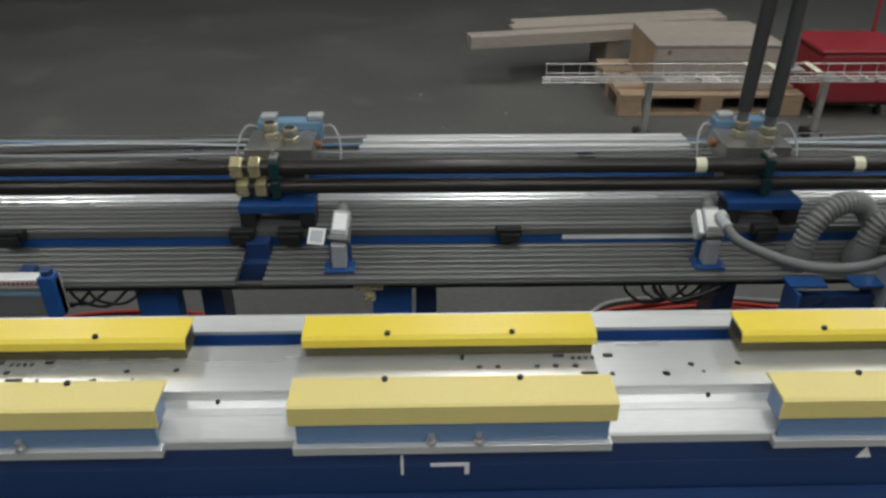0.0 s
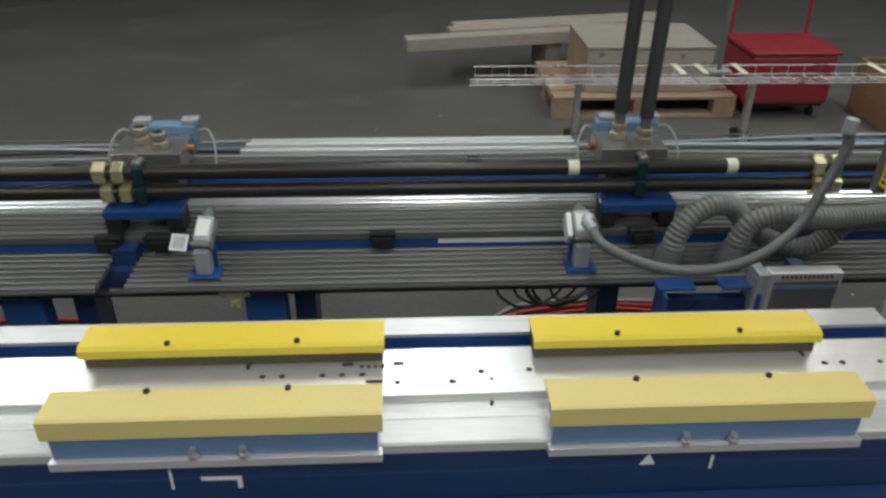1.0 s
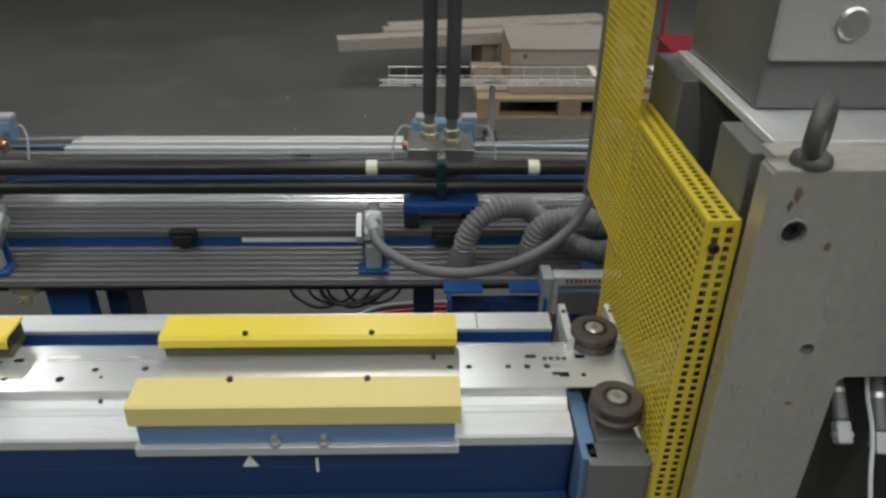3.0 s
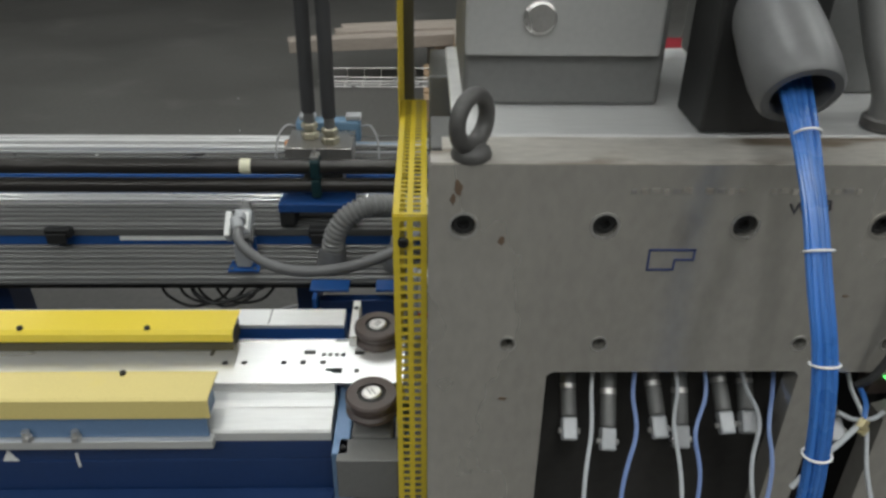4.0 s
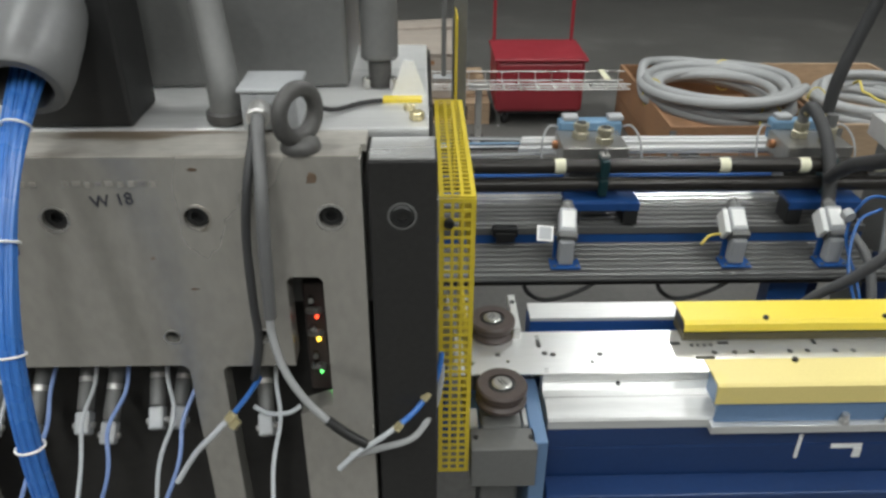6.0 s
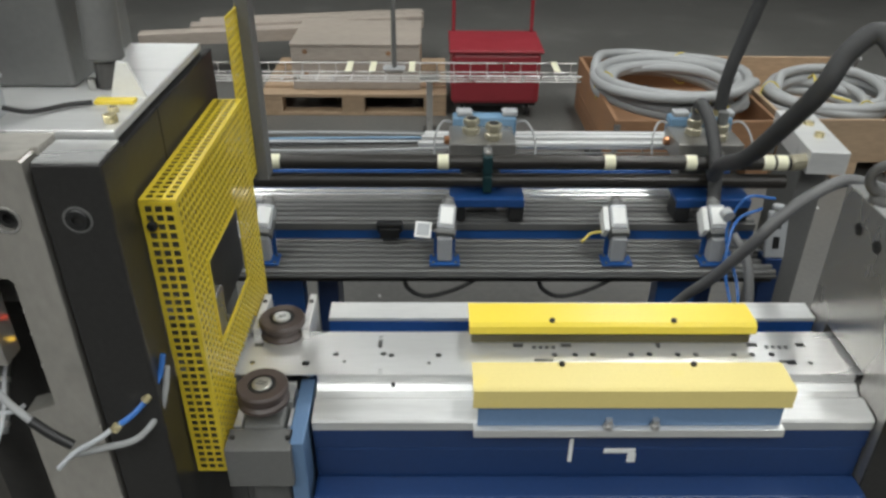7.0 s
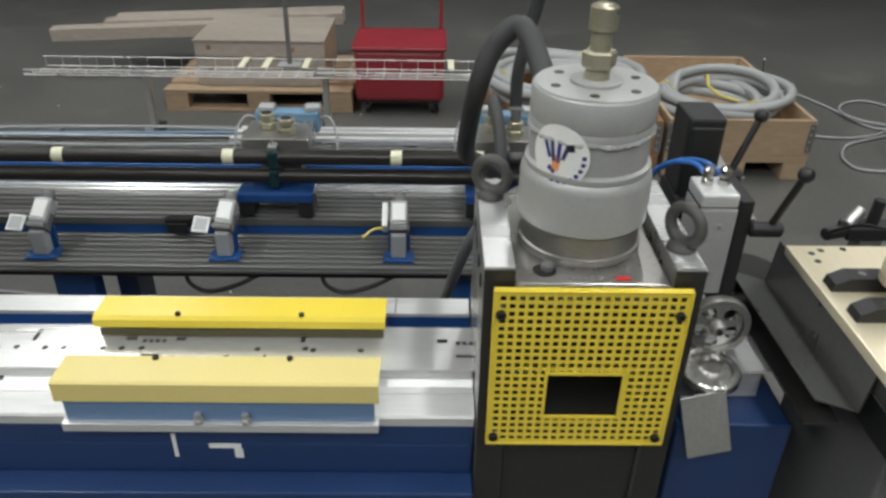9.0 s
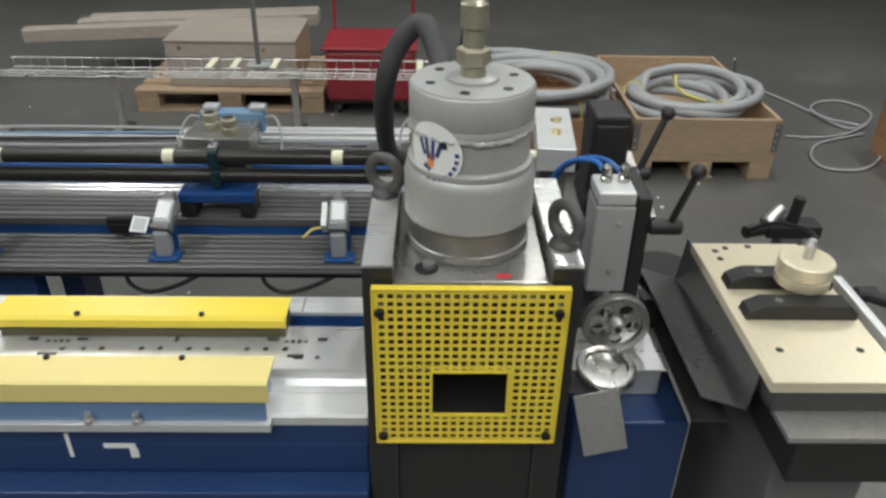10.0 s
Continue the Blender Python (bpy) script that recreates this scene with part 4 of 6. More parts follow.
def clamp(x):
    t = thing("pipe_clamp", "dark green double pipe clamp on a blue plate", "pipe clamp", (x, 1.975, 0), "pipe clamps")
    part("plate", box(-0.108, 0.108, -0.040, 0.045, 0.768, 0.780, 0.002), M_BLUEM, t, "blue enamelled support plate")
    part("plate_lip", box(-0.108, 0.108, -0.047, -0.0405, 0.754, 0.779, 0.002), M_BLUEM, t)
    for sx in (-0.085, 0.085):
        part("pad", box(sx - 0.022, sx + 0.022, -0.045, 0.03, 0.708, 0.7675, 0.004), M_BLACK, t, "black rubber pad")
    for z in (0.818, 0.876):
        part("jaw", box(-0.0135, 0.0135, -0.030, 0.030, z - 0.028, z + 0.028, 0.006), M_GREEN, t)
    part("stud", rod((0, -0.006, 0.904), (0, -0.006, 0.932), 0.005, 8), M_STEELTOP, t)
    part("top_tab", box(-0.012, 0.012, -0.02, 0.02, 0.9042, 0.914, 0.002), M_STEELTOP, t)
    return t
for cx in (-0.352, 1.046, 2.625, 3.28):
    clamp(cx)

mat_copper = mat("copper_plug", (0.42, 0.20, 0.10), 0.32, 0.7, 0.1, 20, 160, 0.02)
def manifold(x, hoses):
    t = thing("valve_manifold", "steel hydraulic block with %s and light blue valve" % ("two black hoses" if hoses else "open zinc fittings"), "hydraulic valve", (x, 2.14, 0), "hydraulic valve blocks")
    part("block", box(-0.097, 0.097, -0.100, 0.05, 0.842, 0.903, 0.003), M_SIDE, t, "bare steel block")
    part("foot", box(-0.06, 0.06, -0.03, 0.04, 0.70, 0.8415, 0.003), M_DGREY, t)
    part("valve", box(-0.085, 0.11, 0.0505, 0.100, 0.862, 0.928, 0.006), M_LBLUE, t, "light blue valve body")
    for sx in (-0.05, 0.09):
        part("label", box(sx - 0.024, sx + 0.024, 0.056, 0.096, 0.9282, 0.944, 0.004), M_GREYP, t, "grey plug")
    for sx in (-0.032, 0.032):
        part("fitting", nut((sx, -0.016 if sx < 0 else -0.058, 0.903), 0.0265, 0.022), M_ZINC, t, "yellow zinc fitting")
        part("fitting_collar", rod((sx, -0.016 if sx < 0 else -0.058, 0.918), (sx, -0.016 if sx < 0 else -0.058, 0.932), 0.0165, 14), M_ZINC, t, smooth=True)
        part("fitting", nut((sx, -0.016 if sx < 0 else -0.058, 0.932), 0.0245, 0.020), M_ZINC, t, "yellow zinc fitting")
        if not hoses:
            part("bore", lathe([(0.015, 0), (0.015, 0.0008)], 14, Matrix.Translation((sx, -0.016 if sx < 0 else -0.058, 0.952))), M_BLACK, t, "open dark bore")
        if hoses:
            y = -0.016 if sx < 0 else -0.058
            part("ferrule", rod((sx, y, 0.948), (sx, y, 0.99), 0.016, 14), M_DGREY, t, smooth=True)
            if hoses == 1:
                part("hose", tube([(sx, y, 0.985), (sx, y, 1.05), (sx + 0.002, y, 1.2), (sx + 0.004, y, 1.5), (sx + 0.006, y + 0.02, 2.2)], 0.0205, 14), M_RUBBER, t, "black hydraulic hose", smooth=True)
    part("side_plug", merge(lathe([(0.014, 0), (0.014, 0.01), (0.011, 0.016)], 12), None, Matrix.Translation((-0.097 if hoses or x > 2 else 0.097, 0.0, 0.875)) @ Matrix.Rotation(radians(-90 if hoses or x > 2 else 90), 4, "Y")), mat_copper, t, "copper coloured plug")
    for sx, s in ((-0.085, -1), (0.11, 1)):
        part("wire", tube([(sx, 0.07, 0.905), (sx + s * 0.03, 0.06, 0.912), (sx + s * 0.052, 0.03, 0.885), (sx + s * 0.058, 0.0, 0.84), (sx + s * 0.05, -0.01, 0.79)], 0.0035, 8), M_GREYC, t, "thin grey wire", smooth=True)
    return t
manifold(-0.352, 0)
manifold(1.046, 1)
manifold(2.615, 0)
manifold(3.285, 2)

# bars and wire tray behind the pipes
for i, (y, z) in enumerate(((2.28, 0.806), (2.32, 0.81), (2.36, 0.806))):
    for x0, x1 in ((-0.14, 0.93), (2.42, 3.42)):
        t = thing("aluminium_bar", "long bare aluminium bar lying on the rear wire tray", "metal bar", group="loose aluminium bars")
        part("bar", box(x0 + 0.01 * i, x1, y - 0.0115, y + 0.0115, z - 0.016, z + 0.006, 0.002), M_ALU, t)
tray = thing("wire_tray", "thin zinc wire tray with cables behind the pipes", "cable tray")
for y, z in ((2.24, 0.79), (2.30, 0.785), (2.36, 0.785), (2.42, 0.79)):
    part("wire", rod((-2.6, y, z), (3.42, y, z), 0.0026, 6), M_RIB, tray)
b = bmesh.new()
for i in range(60):
    x = -2.55 + i * 0.1
    rod((x, 2.24, 0.786), (x, 2.42, 0.786), 0.0022, 6, b)
tagged(part("cross_wires", b, M_RIB, tray), kind="stuff")
for i in range(5):
    part("cable", tube([(-2.5 + 0.35 * j, 2.26 + 0.028 * i + 0.012 * math.sin(j * 1.3 + i), 0.796 + 0.006 * math.sin(j * 0.9 + 2 * i)) for j in range(18)], 0.0045, 6, 5), (M_GREYC, M_BLACK, M_TUBEC, M_LBLUE, M_GREYC)[i], tray, smooth=True)
for lx in (-1.9, -0.7, 0.6, 1.8, 3.0):
    part("bracket", box(lx - 0.02, lx + 0.02, 2.256, 2.43, 0.745, 0.782, 0.002), M_DGREY, tray)

def sensor(x, kind):
    """A plug housing on a blue foot; kind: 0 open flap, 1 closed with a cable, 2 plain pair."""
    words = ("with its flap hanging open", "with a thick cable", "with a folded flap")[kind]
    t = thing("plug_housing", "grey plug housing on a blue foot " + words, "connector", (x, 1.80, 0.65), "plug housings on the bench")
    part("foot", box(-0.042, 0.042, -0.026, 0.030, 0.0, 0.006, 0.001), M_BLUE, t, "blue enamelled foot")
    for sx in (-0.031, 0.031):
        for sy in (-0.018, 0.02):
            part("screw", rod((sx, sy, 0.006), (sx, sy, 0.010), 0.004, 8), M_DGREY, t)
    part("foot_web", box(-0.030, 0.030, 0.0305, 0.037, 0.0, 0.075, 0.001), M_BLUE, t)
    part("column", box(-0.021, 0.021, -0.014, 0.024, 0.0062, 0.082, 0.006), M_GREYP, t, "clear grey column")
    lean = Matrix.Translation((0.0, 0.0, 0.082)) @ Matrix.Rotation(radians(-52), 4, "X") @ Matrix.Rotation(radians(6 if kind == 0 else 0), 4, "Y")
    part("collar", merge(box(-0.026, 0.026, -0.020, 0.026, 0.0, 0.016, 0.004), None, lean), M_DGREY, t)
    part("housing", merge(box(-0.024, 0.024, -0.019, 0.025, 0.016, 0.090, 0.006), None, lean), M_GREYP, t, "grey die-cast housing")
    part("face", merge(box(-0.018, 0.018, -0.0215, -0.0195, 0.028, 0.080, 0.003), None, lean), M_WHITE, t)
    part("gland", merge(lathe([(0.019, 0.090), (0.019, 0.104), (0.014, 0.110), (0.014, 0.118)], 14, Matrix.Translation((0, 0.003, 0))), None, lean), M_DGREY, t)
    part("lever", merge(box(0.0245, 0.029, -0.008, 0.014, 0.0, 0.05, 0.002), None, lean), M_DGREY, t)
    if kind == 0:
        part("flap", merge(box(-0.084, -0.038, -0.004, 0.001, -0.012, 0.036, 0.002), None, lean), M_WHITE, t, "pale open flap")
        part("flap_recess", merge(box(-0.078, -0.044, -0.0052, -0.0042, -0.006, 0.030), None, lean), M_GREYP, t)
        part("hinge", merge(rod((-0.034, 0.0, 0.012), (-0.024, 0.0, 0.014), 0.004, 8), None, lean), M_DGREY, t)
    else:
        part("flap", merge(box(-0.045, -0.0295, -0.026, 0.022, 0.008, 0.080, 0.003), None, lean), M_WHITE, t, "pale flap folded up")
    if kind == 1:
        part("cable_gland", rod((0.004, 0.0, 0.160), (0.008, -0.022, 0.155), 0.017, 12), M_GREYP, t)
    if kind == 2:
        part("wire_end", tube([(-0.03, 0.02, 0.085), (-0.07, 0.03, 0.075), (-0.10, 0.01, 0.058)], 0.004, 8), M_YCAB, t, "cut yellow wire end", smooth=True)
    return t
for sx, k in ((-0.168, 0), (0.858, 1), (1.998, 0), (2.502, 0), (2.984, 2), (3.258, 1)):
    sensor(sx, k)

def fat_hose(x, pts, label):
    t = thing("corrugated_hose", label, "hose", group="fat corrugated hoses")
    pts = [(px_ + 0.010, py_, pz_ - 0.018) for px_, py_, pz_ in pts]
    part("hose", tube(pts, 0.031, 16, 8, 0.005, 0.013), M_HOSEG, t, smooth=False)
    p = Vector(pts[0])
    part("cuff", lathe([(0.036, -0.070), (0.038, -0.066), (0.038, -0.02), (0.033, 0.0)], 20, Matrix.Translation(p) @ (Vector(pts[1]) - p).to_track_quat("Z", "Y").to_matrix().to_4x4()), M_GREYH, t, "dark grey cuff", smooth=True)
    return t
fat_hose(1.10, [(1.095, 1.79, 0.735), (1.102, 1.79, 0.775), (1.135, 1.80, 0.825), (1.20, 1.82, 0.85), (1.275, 1.86, 0.82), (1.335, 1.87, 0.755), (1.40, 1.86, 0.715), (1.48, 1.82, 0.71), (1.55, 1.82, 0.75), (1.60, 1.83, 0.80)], "fat grey corrugated hose looping up from the blue bench")
fat_hose(1.275, [(1.278, 1.80, 0.735), (1.286, 1.80, 0.77), (1.315, 1.80, 0.81), (1.38, 1.79, 0.832), (1.47, 1.78, 0.825), (1.58, 1.80, 0.815), (1.72, 1.83, 0.81)], "fat grey corrugated hose bending along the blue bench")
t = thing("hose_bracket", "blue enamelled bracket carrying two fat hoses", "bracket")
for x in (1.10, 1.275):
    part("ring_plate", box(x - 0.052, x + 0.052, 1.69, 1.741, 0.640, 0.648, 0.002), M_BLUE, t)
part("gusset", box(1.058, 1.068, 1.66, 1.741, 0.40, 0.6395, 0.002), M_BLUE, t)
part("gusset", box(1.31, 1.32, 1.66, 1.741, 0.40, 0.6395, 0.002), M_BLUE, t)
part("cross_plate", box(1.0685, 1.3095, 1.71, 1.741, 0.42, 0.60, 0.002), M_BLUED, t)
t = thing("conduit_cable", "long sagging grey conduit from a plug housing to the press", "cable")
part("sheath", tube([(0.862, 1.765, 0.800), (0.887, 1.69, 0.785), (0.979, 1.595, 0.782), (1.08, 1.555, 0.790), (1.19, 1.575, 0.796), (1.283, 1.61, 0.818), (1.36, 1.645, 0.867), (1.40, 1.67, 0.925), (1.45, 1.695, 1.042), (1.446, 1.7, 1.091)], 0.0135, 12), M_GREYH, t, smooth=True)
part("gland", rod((0.855, 1.785, 0.808), (0.868, 1.748, 0.797), 0.0165, 12, None, 0.002), M_GREYP, t)
part("end_fitting", rod((1.446, 1.70, 1.083), (1.45, 1.702, 1.121), 0.016, 12, None, 0.003), M_GREYP, t, "pale end fitting")
t = thing("conduit_cable", "long dark grey conduit rising from the floor to the second press", "cable")
part("sheath", tube([(3.00, 1.80, 0.10), (3.07, 1.72, 0.45), (3.115, 1.603, 0.661), (3.13, 1.492, 0.793), (3.16, 1.402, 0.939), (3.20, 1.39, 1.01), (3.26, 1.40, 1.06), (3.34, 1.42, 1.085), (3.42, 1.40, 1.07)], 0.0135, 12), M_GREYH, t, smooth=True)
t = thing("conduit_cable", "grey conduit hanging from a plug housing to the floor", "cable")
part("sheath", tube([(3.285, 1.775, 0.755), (3.315, 1.72, 0.70), (3.32, 1.66, 0.60), (3.30, 1.60, 0.45), (3.22, 1.55, 0.2), (3.1, 1.5, 0.02)], 0.0125, 12), M_GREYH, t, smooth=True)
t = thing("air_hoses", "loose thin blue air hoses beside the second press", "air hose")
part("tube", tube([(3.36, 1.80, 0.82), (3.28, 1.76, 0.80), (3.25, 1.70, 0.70), (3.26, 1.62, 0.60), (3.22, 1.50, 0.55), (3.17, 1.30, 0.70), (3.14, 1.20, 0.85)], 0.0042, 8), M_TUBEB, t, smooth=True)
part("tube", tube([(3.38, 1.78, 0.86), (3.31, 1.80, 0.85), (3.27, 1.78, 0.75), (3.30, 1.70, 0.62), (3.24, 1.45, 0.5), (3.16, 1.28, 0.6), (3.13, 1.18, 0.80)], 0.0042, 8), M_TUBEB, t, smooth=True)
for x, s in ((2.48, 1), (2.86, -1), (0.80, 1)):
    t = thing("loose_cable", "thin black cable sagging under the bench", "cable", group="sagging cables")
    part("sheath", tube([(x - 0.095, 1.785, 0.615), (x - 0.08, 1.775, 0.575), (x - 0.03, 1.77, 0.553), (x + 0.05, 1.77, 0.575), (x + 0.13, 1.785, 0.612)], 0.0065, 8), M_BLACK, t, smooth=True)
for i in range(4):
    t = thing("loose_cable", "thin black cable sagging under the bench", "cable", group="sagging cables")
    part("sheath", tube([(0.62 + 0.05 * i, 1.785, 0.612), (0.64 + 0.05 * i, 1.78, 0.57), (0.70 + 0.045 * i, 1.78, 0.535 + 0.012 * (i % 2)), (0.78 + 0.04 * i, 1.79, 0.555), (0.83 + 0.04 * i, 1.80, 0.612)], 0.0042, 8), M_BLACK, t, smooth=True)
for i in range(3):
    t = thing("loose_cable", "red cable lying on the floor under the bench", "cable", group="floor cables")
    part("sheath", tube([(0.5 + 0.1 * i, 2.32 + 0.06 * i, 0.01), (0.85, 2.44 + 0.05 * i, 0.012), (1.2, 2.5 + 0.03 * i, 0.012), (1.6, 2.42 + 0.05 * i, 0.01)], 0.009, 8), M_REDCAB if i < 2 else M_GREYC, t, smooth=True)
t = thing("loose_cable", "red cable lying on the floor under the bench", "cable", group="floor cables")
part("sheath", tube([(-1.6, 2.4, 0.01), (-1.2, 2.5, 0.012), (-0.8, 2.48, 0.012), (-0.45, 2.35, 0.01)], 0.009, 8), M_REDCAB, t, smooth=True)
for i in range(4):
    t = thing("loose_cable", "thin black cable sagging under the bench", "cable", group="sagging cables")
    part("sheath", tube([(-1.02 + 0.05 * i, 1.785, 0.612), (-0.99 + 0.05 * i, 1.78, 0.565), (-0.92 + 0.05 * i, 1.79, 0.54 + 0.01 * (i % 2)), (-0.84 + 0.05 * i, 1.80, 0.612)], 0.0042, 8), M_BLACK, t, smooth=True)

def bus_box(x, y, z):
    t = thing("terminal_unit", "grey aluminium terminal unit with dark front and small red marks", "terminal unit", (x, y, z), "terminal units")
    part("case", box(-0.10, 0.10, -0.03, 0.012, -0.062, 0.058, 0.006), M_ALU, t, "grey aluminium case")
    part("front", box(-0.088, 0.088, -0.034, -0.0302, -0.055, 0.035, 0.002), M_DGREY, t, "dark front panel")
    part("stripe", box(-0.088, 0.088, -0.0362, -0.0342, 0.012, 0.022), M_LBLUE, t)
    for i in range(12):
        part("mark", box(-0.07 + i * 0.012, -0.064 + i * 0.012, -0.0325, -0.0302, 0.043, 0.051), M_RED, t)
    part("side_cap", box(-0.130, -0.1005, -0.03, 0.04, -0.075, 0.055, 0.006), M_GREYP, t)
    part("hanger", box(-0.02, 0.02, 0.0122, 0.0602, -0.03, 0.05, 0.002), M_BLUED, t)
    return t
bus_box(1.435, 1.70, 0.645)
bus_box(-1.005, 1.74, 0.622)
t = thing("bench_bracket", "small blue bracket at the bench edge", "bracket")
part("plate", box(-0.945, -0.905, 1.70, 1.741, 0.56, 0.690, 0.003), M_BLUE, t)
part("knob", rod((-0.925, 1.722, 0.6902), (-0.925, 1.722, 0.705), 0.016, 12), M_BLUED, t)
t = thing("ball_valve", "small brass ball valve on the black rod", "valve")
part("body", rod((-0.13, 1.775, 0.609), (-0.05, 1.775, 0.609), 0.0145, 10, None, 0.003), M_BRASS, t)
part("handle", box(-0.10, -0.07, 1.742, 1.758, 0.578, 0.600, 0.003), M_BRASS, t)

t = thing("terminal_plate", "pale grey terminal plate with two dark slots on the bench end", "terminal unit")
lean = Matrix.Translation((3.425, 1.80, 0.665)) @ Matrix.Rotation(radians(-14), 4, "X")
part("plate", merge(box(-0.028, 0.028, -0.006, 0.006, 0.0, 0.135, 0.003), None, lean), M_GREYP, t)
for z in (0.028, 0.085):
    part("slot", merge(box(-0.009, 0.009, -0.0075, -0.0062, z, z + 0.034), None, lean), M_BLACK, t, "dark slot")
part("cap", merge(rod((0.0, 0.004, 0.136), (0.0, 0.004, 0.152), 0.017, 14, None, 0.003), None, lean), M_GREYP, t, smooth=True)
part("foot", box(3.40, 3.45, 1.79, 1.84, 0.0, 0.664, 0.003), M_BLUED, t)

# ---- behind: cable ladder, pallet, boards, cart, boxes ----
ladder = thing("cable_ladder", "long zinc wire cable ladder standing on thin feet", "cable tray")
for y, z in ((4.19, 0.385), (4.19, 0.415), (4.36, 0.385), (4.36, 0.440), (4.25, 0.381), (4.305, 0.381)):
    part("wire", rod((0.75 + 0.25 * (y - 4.19), y, z), (3.31, y, z), 0.004, 6), M_STEELTOP, ladder)
b = bmesh.new()
for i in range(26):
    x = 0.80 + i * 0.099
    rod((x, 4.19, 0.381), (x, 4.36, 0.381), 0.003, 6, b)
    rod((x, 4.19, 0.381), (x, 4.19, 0.415), 0.003, 6, b)
    rod((x, 4.36, 0.381), (x, 4.36, 0.440), 0.003, 6, b)
tagged(part("rung_wire", b, M_STEELTOP, ladder), kind="stuff")
for lx in (1.40, 2.44):
    part("leg", box(lx - 0.018, lx + 0.018, 4.25, 4.29, 0.0505, 0.376, 0.002), M_STEELTOP, ladder, "zinc leg")
    part("foot", box(lx - 0.042, lx + 0.042, 4.22, 4.36, 0.0, 0.050, 0.003), M_DARKST, ladder, "dark foot block")
    part("foot_bracket", box(lx - 0.035, lx + 0.012, 4.196, 4.2195, 0.0, 0.062, 0.002), M_STEELTOP, ladder, "punched zinc bracket")
    part("saddle", box(lx - 0.06, lx + 0.06, 4.185, 4.30, 0.3882, 0.394, 0.002), M_STEELTOP, ladder)
for lx in (1.98, 2.115, 2.34, 3.17):
    part("slip", box(lx - 0.018, lx + 0.018, 4.18, 4.37, 0.4445, 0.4475), M_TAG, ladder, "cream paper slip")
part("joint_plate", box(2.17, 2.30, 4.26, 4.355, 0.4245, 0.430, 0.002), M_GREYC, ladder, "pale joint plate")
part("riser", rod((2.235, 4.31, 0.430), (2.235, 4.33, 1.2), 0.014, 10), M_DGREY, ladder, "dark upright rod")

def pallet(x0, y0, w, d, label, wood):
    t = thing("pallet", label, "pallet", (x0, y0, 0))
    for i in range(3):
        yy = i * (d - 0.1) / 2
        part("bottom_board", box(0, w, yy, yy + 0.1, 0, 0.022, 0.003), wood, t)
        for j in range(3):
            xx = j * (w - 0.145) / 2
            part("block", box(xx, xx + 0.145, yy, yy + 0.1, 0.0225, 0.10, 0.004), wood, t)
    for j in range(3):
        xx = j * (w - 0.145) / 2
        part("stringer", box(xx, xx + 0.145, 0, d, 0.1005, 0.1215, 0.003), wood, t)
    n = 5
    for i in range(n):
        yy = i * (d - 0.12) / (n - 1)
        part("top_board", box(0, w, yy, yy + 0.12, 0.122, 0.144, 0.003), wood, t)
    return t
pallet(1.345, 4.66, 1.2, 0.8, "pale wooden pallet on the floor behind the cable ladder", M_WOOD)
t = thing("wooden_crate", "pale wooden crate standing on the pallet", "crate", (1.555, 4.74, 0.144))
for i in range(3):
    part("board", box(0.0, 0.82, 0.0, 0.02, 0.004 + i * 0.094, 0.092 + i * 0.094, 0.003), M_PALEW, t)
    part("board", box(0.0, 0.82, 0.58, 0.60, 0.004 + i * 0.094, 0.092 + i * 0.094, 0.003), M_WOOD, t)
part("lid", box(-0.005, 0.825, -0.005, 0.605, 0.285, 0.300, 0.003), M_PALEW, t)
part("side", box(0.0, 0.02, 0.021, 0.579, 0.0, 0.284, 0.002), M_WOOD, t)
part("side", box(0.80, 0.82, 0.021, 0.579, 0.0, 0.284, 0.002), M_WOOD, t)
for x, z in ((0.09, 0.11), (0.09, 0.25), (0.70, 0.08), (0.62, 0.24)):
    part("knot", merge(lathe([(0.016, 0), (0.012, 0.002)], 9), None, Matrix.Translation((x, 0.0, z)) @ Matrix.Rotation(radians(90), 4, "X")), M_WOODD, t)
t = thing("timber_stack", "stack of long pale squared timbers on the floor", "timber", (0.41, 5.25, 0))
t.rotation_euler = (0, 0, radians(11))
for z, dx, y in ((0.27, 0.0, 0.0), (0.285, 0.34, 0.126), (0.285, 0.40, 0.252)):
    part("timber", box(dx, 1.9 + dx * 0.4, y, y + 0.12, z + 0.001, z + 0.088, 0.004), M_PALEW, t)
for sx in (1.05, 1.7):
    part("bearer", box(sx, sx + 0.12, 0.06, 0.36, 0, 0.2705, 0.004), M_PALEW, t)
cart = thing("tool_cart", "dark red plastic tool cart on castors", "cart", (2.575, 4.62, 0))
part("tub", box(0, 0.56, 0, 0.45, 0.095, 0.42, 0.025), M_RED, cart, "dark red tub")
part("rim", box(-0.015, 0.575, -0.015, 0.465, 0.42, 0.445, 0.010), M_RED, cart)
for sx in (0.07, 0.49):
    for sy in (0.07, 0.38):
        part("castor", rod((sx - 0.015, sy, 0.035), (sx + 0.015, sy, 0.035), 0.035, 18, None, 0.006), M_BLACK, cart, "black castor")
        part("fork", box(sx - 0.022, sx + 0.022, sy - 0.012, sy + 0.030, 0.05, 0.0798, 0.004), M_GREYP, cart)
part("base", box(0.02, 0.54, 0.02, 0.43, 0.080, 0.0948, 0.004), M_BLACK, cart)
part("handle", tube([(0.02, 0.44, 0.40), (0.02, 0.46, 0.7), (0.02, 0.48, 0.9), (0.54, 0.48, 0.9), (0.54, 0.46, 0.7), (0.54, 0.44, 0.40)], 0.012, 10), M_RED, cart, smooth=True)

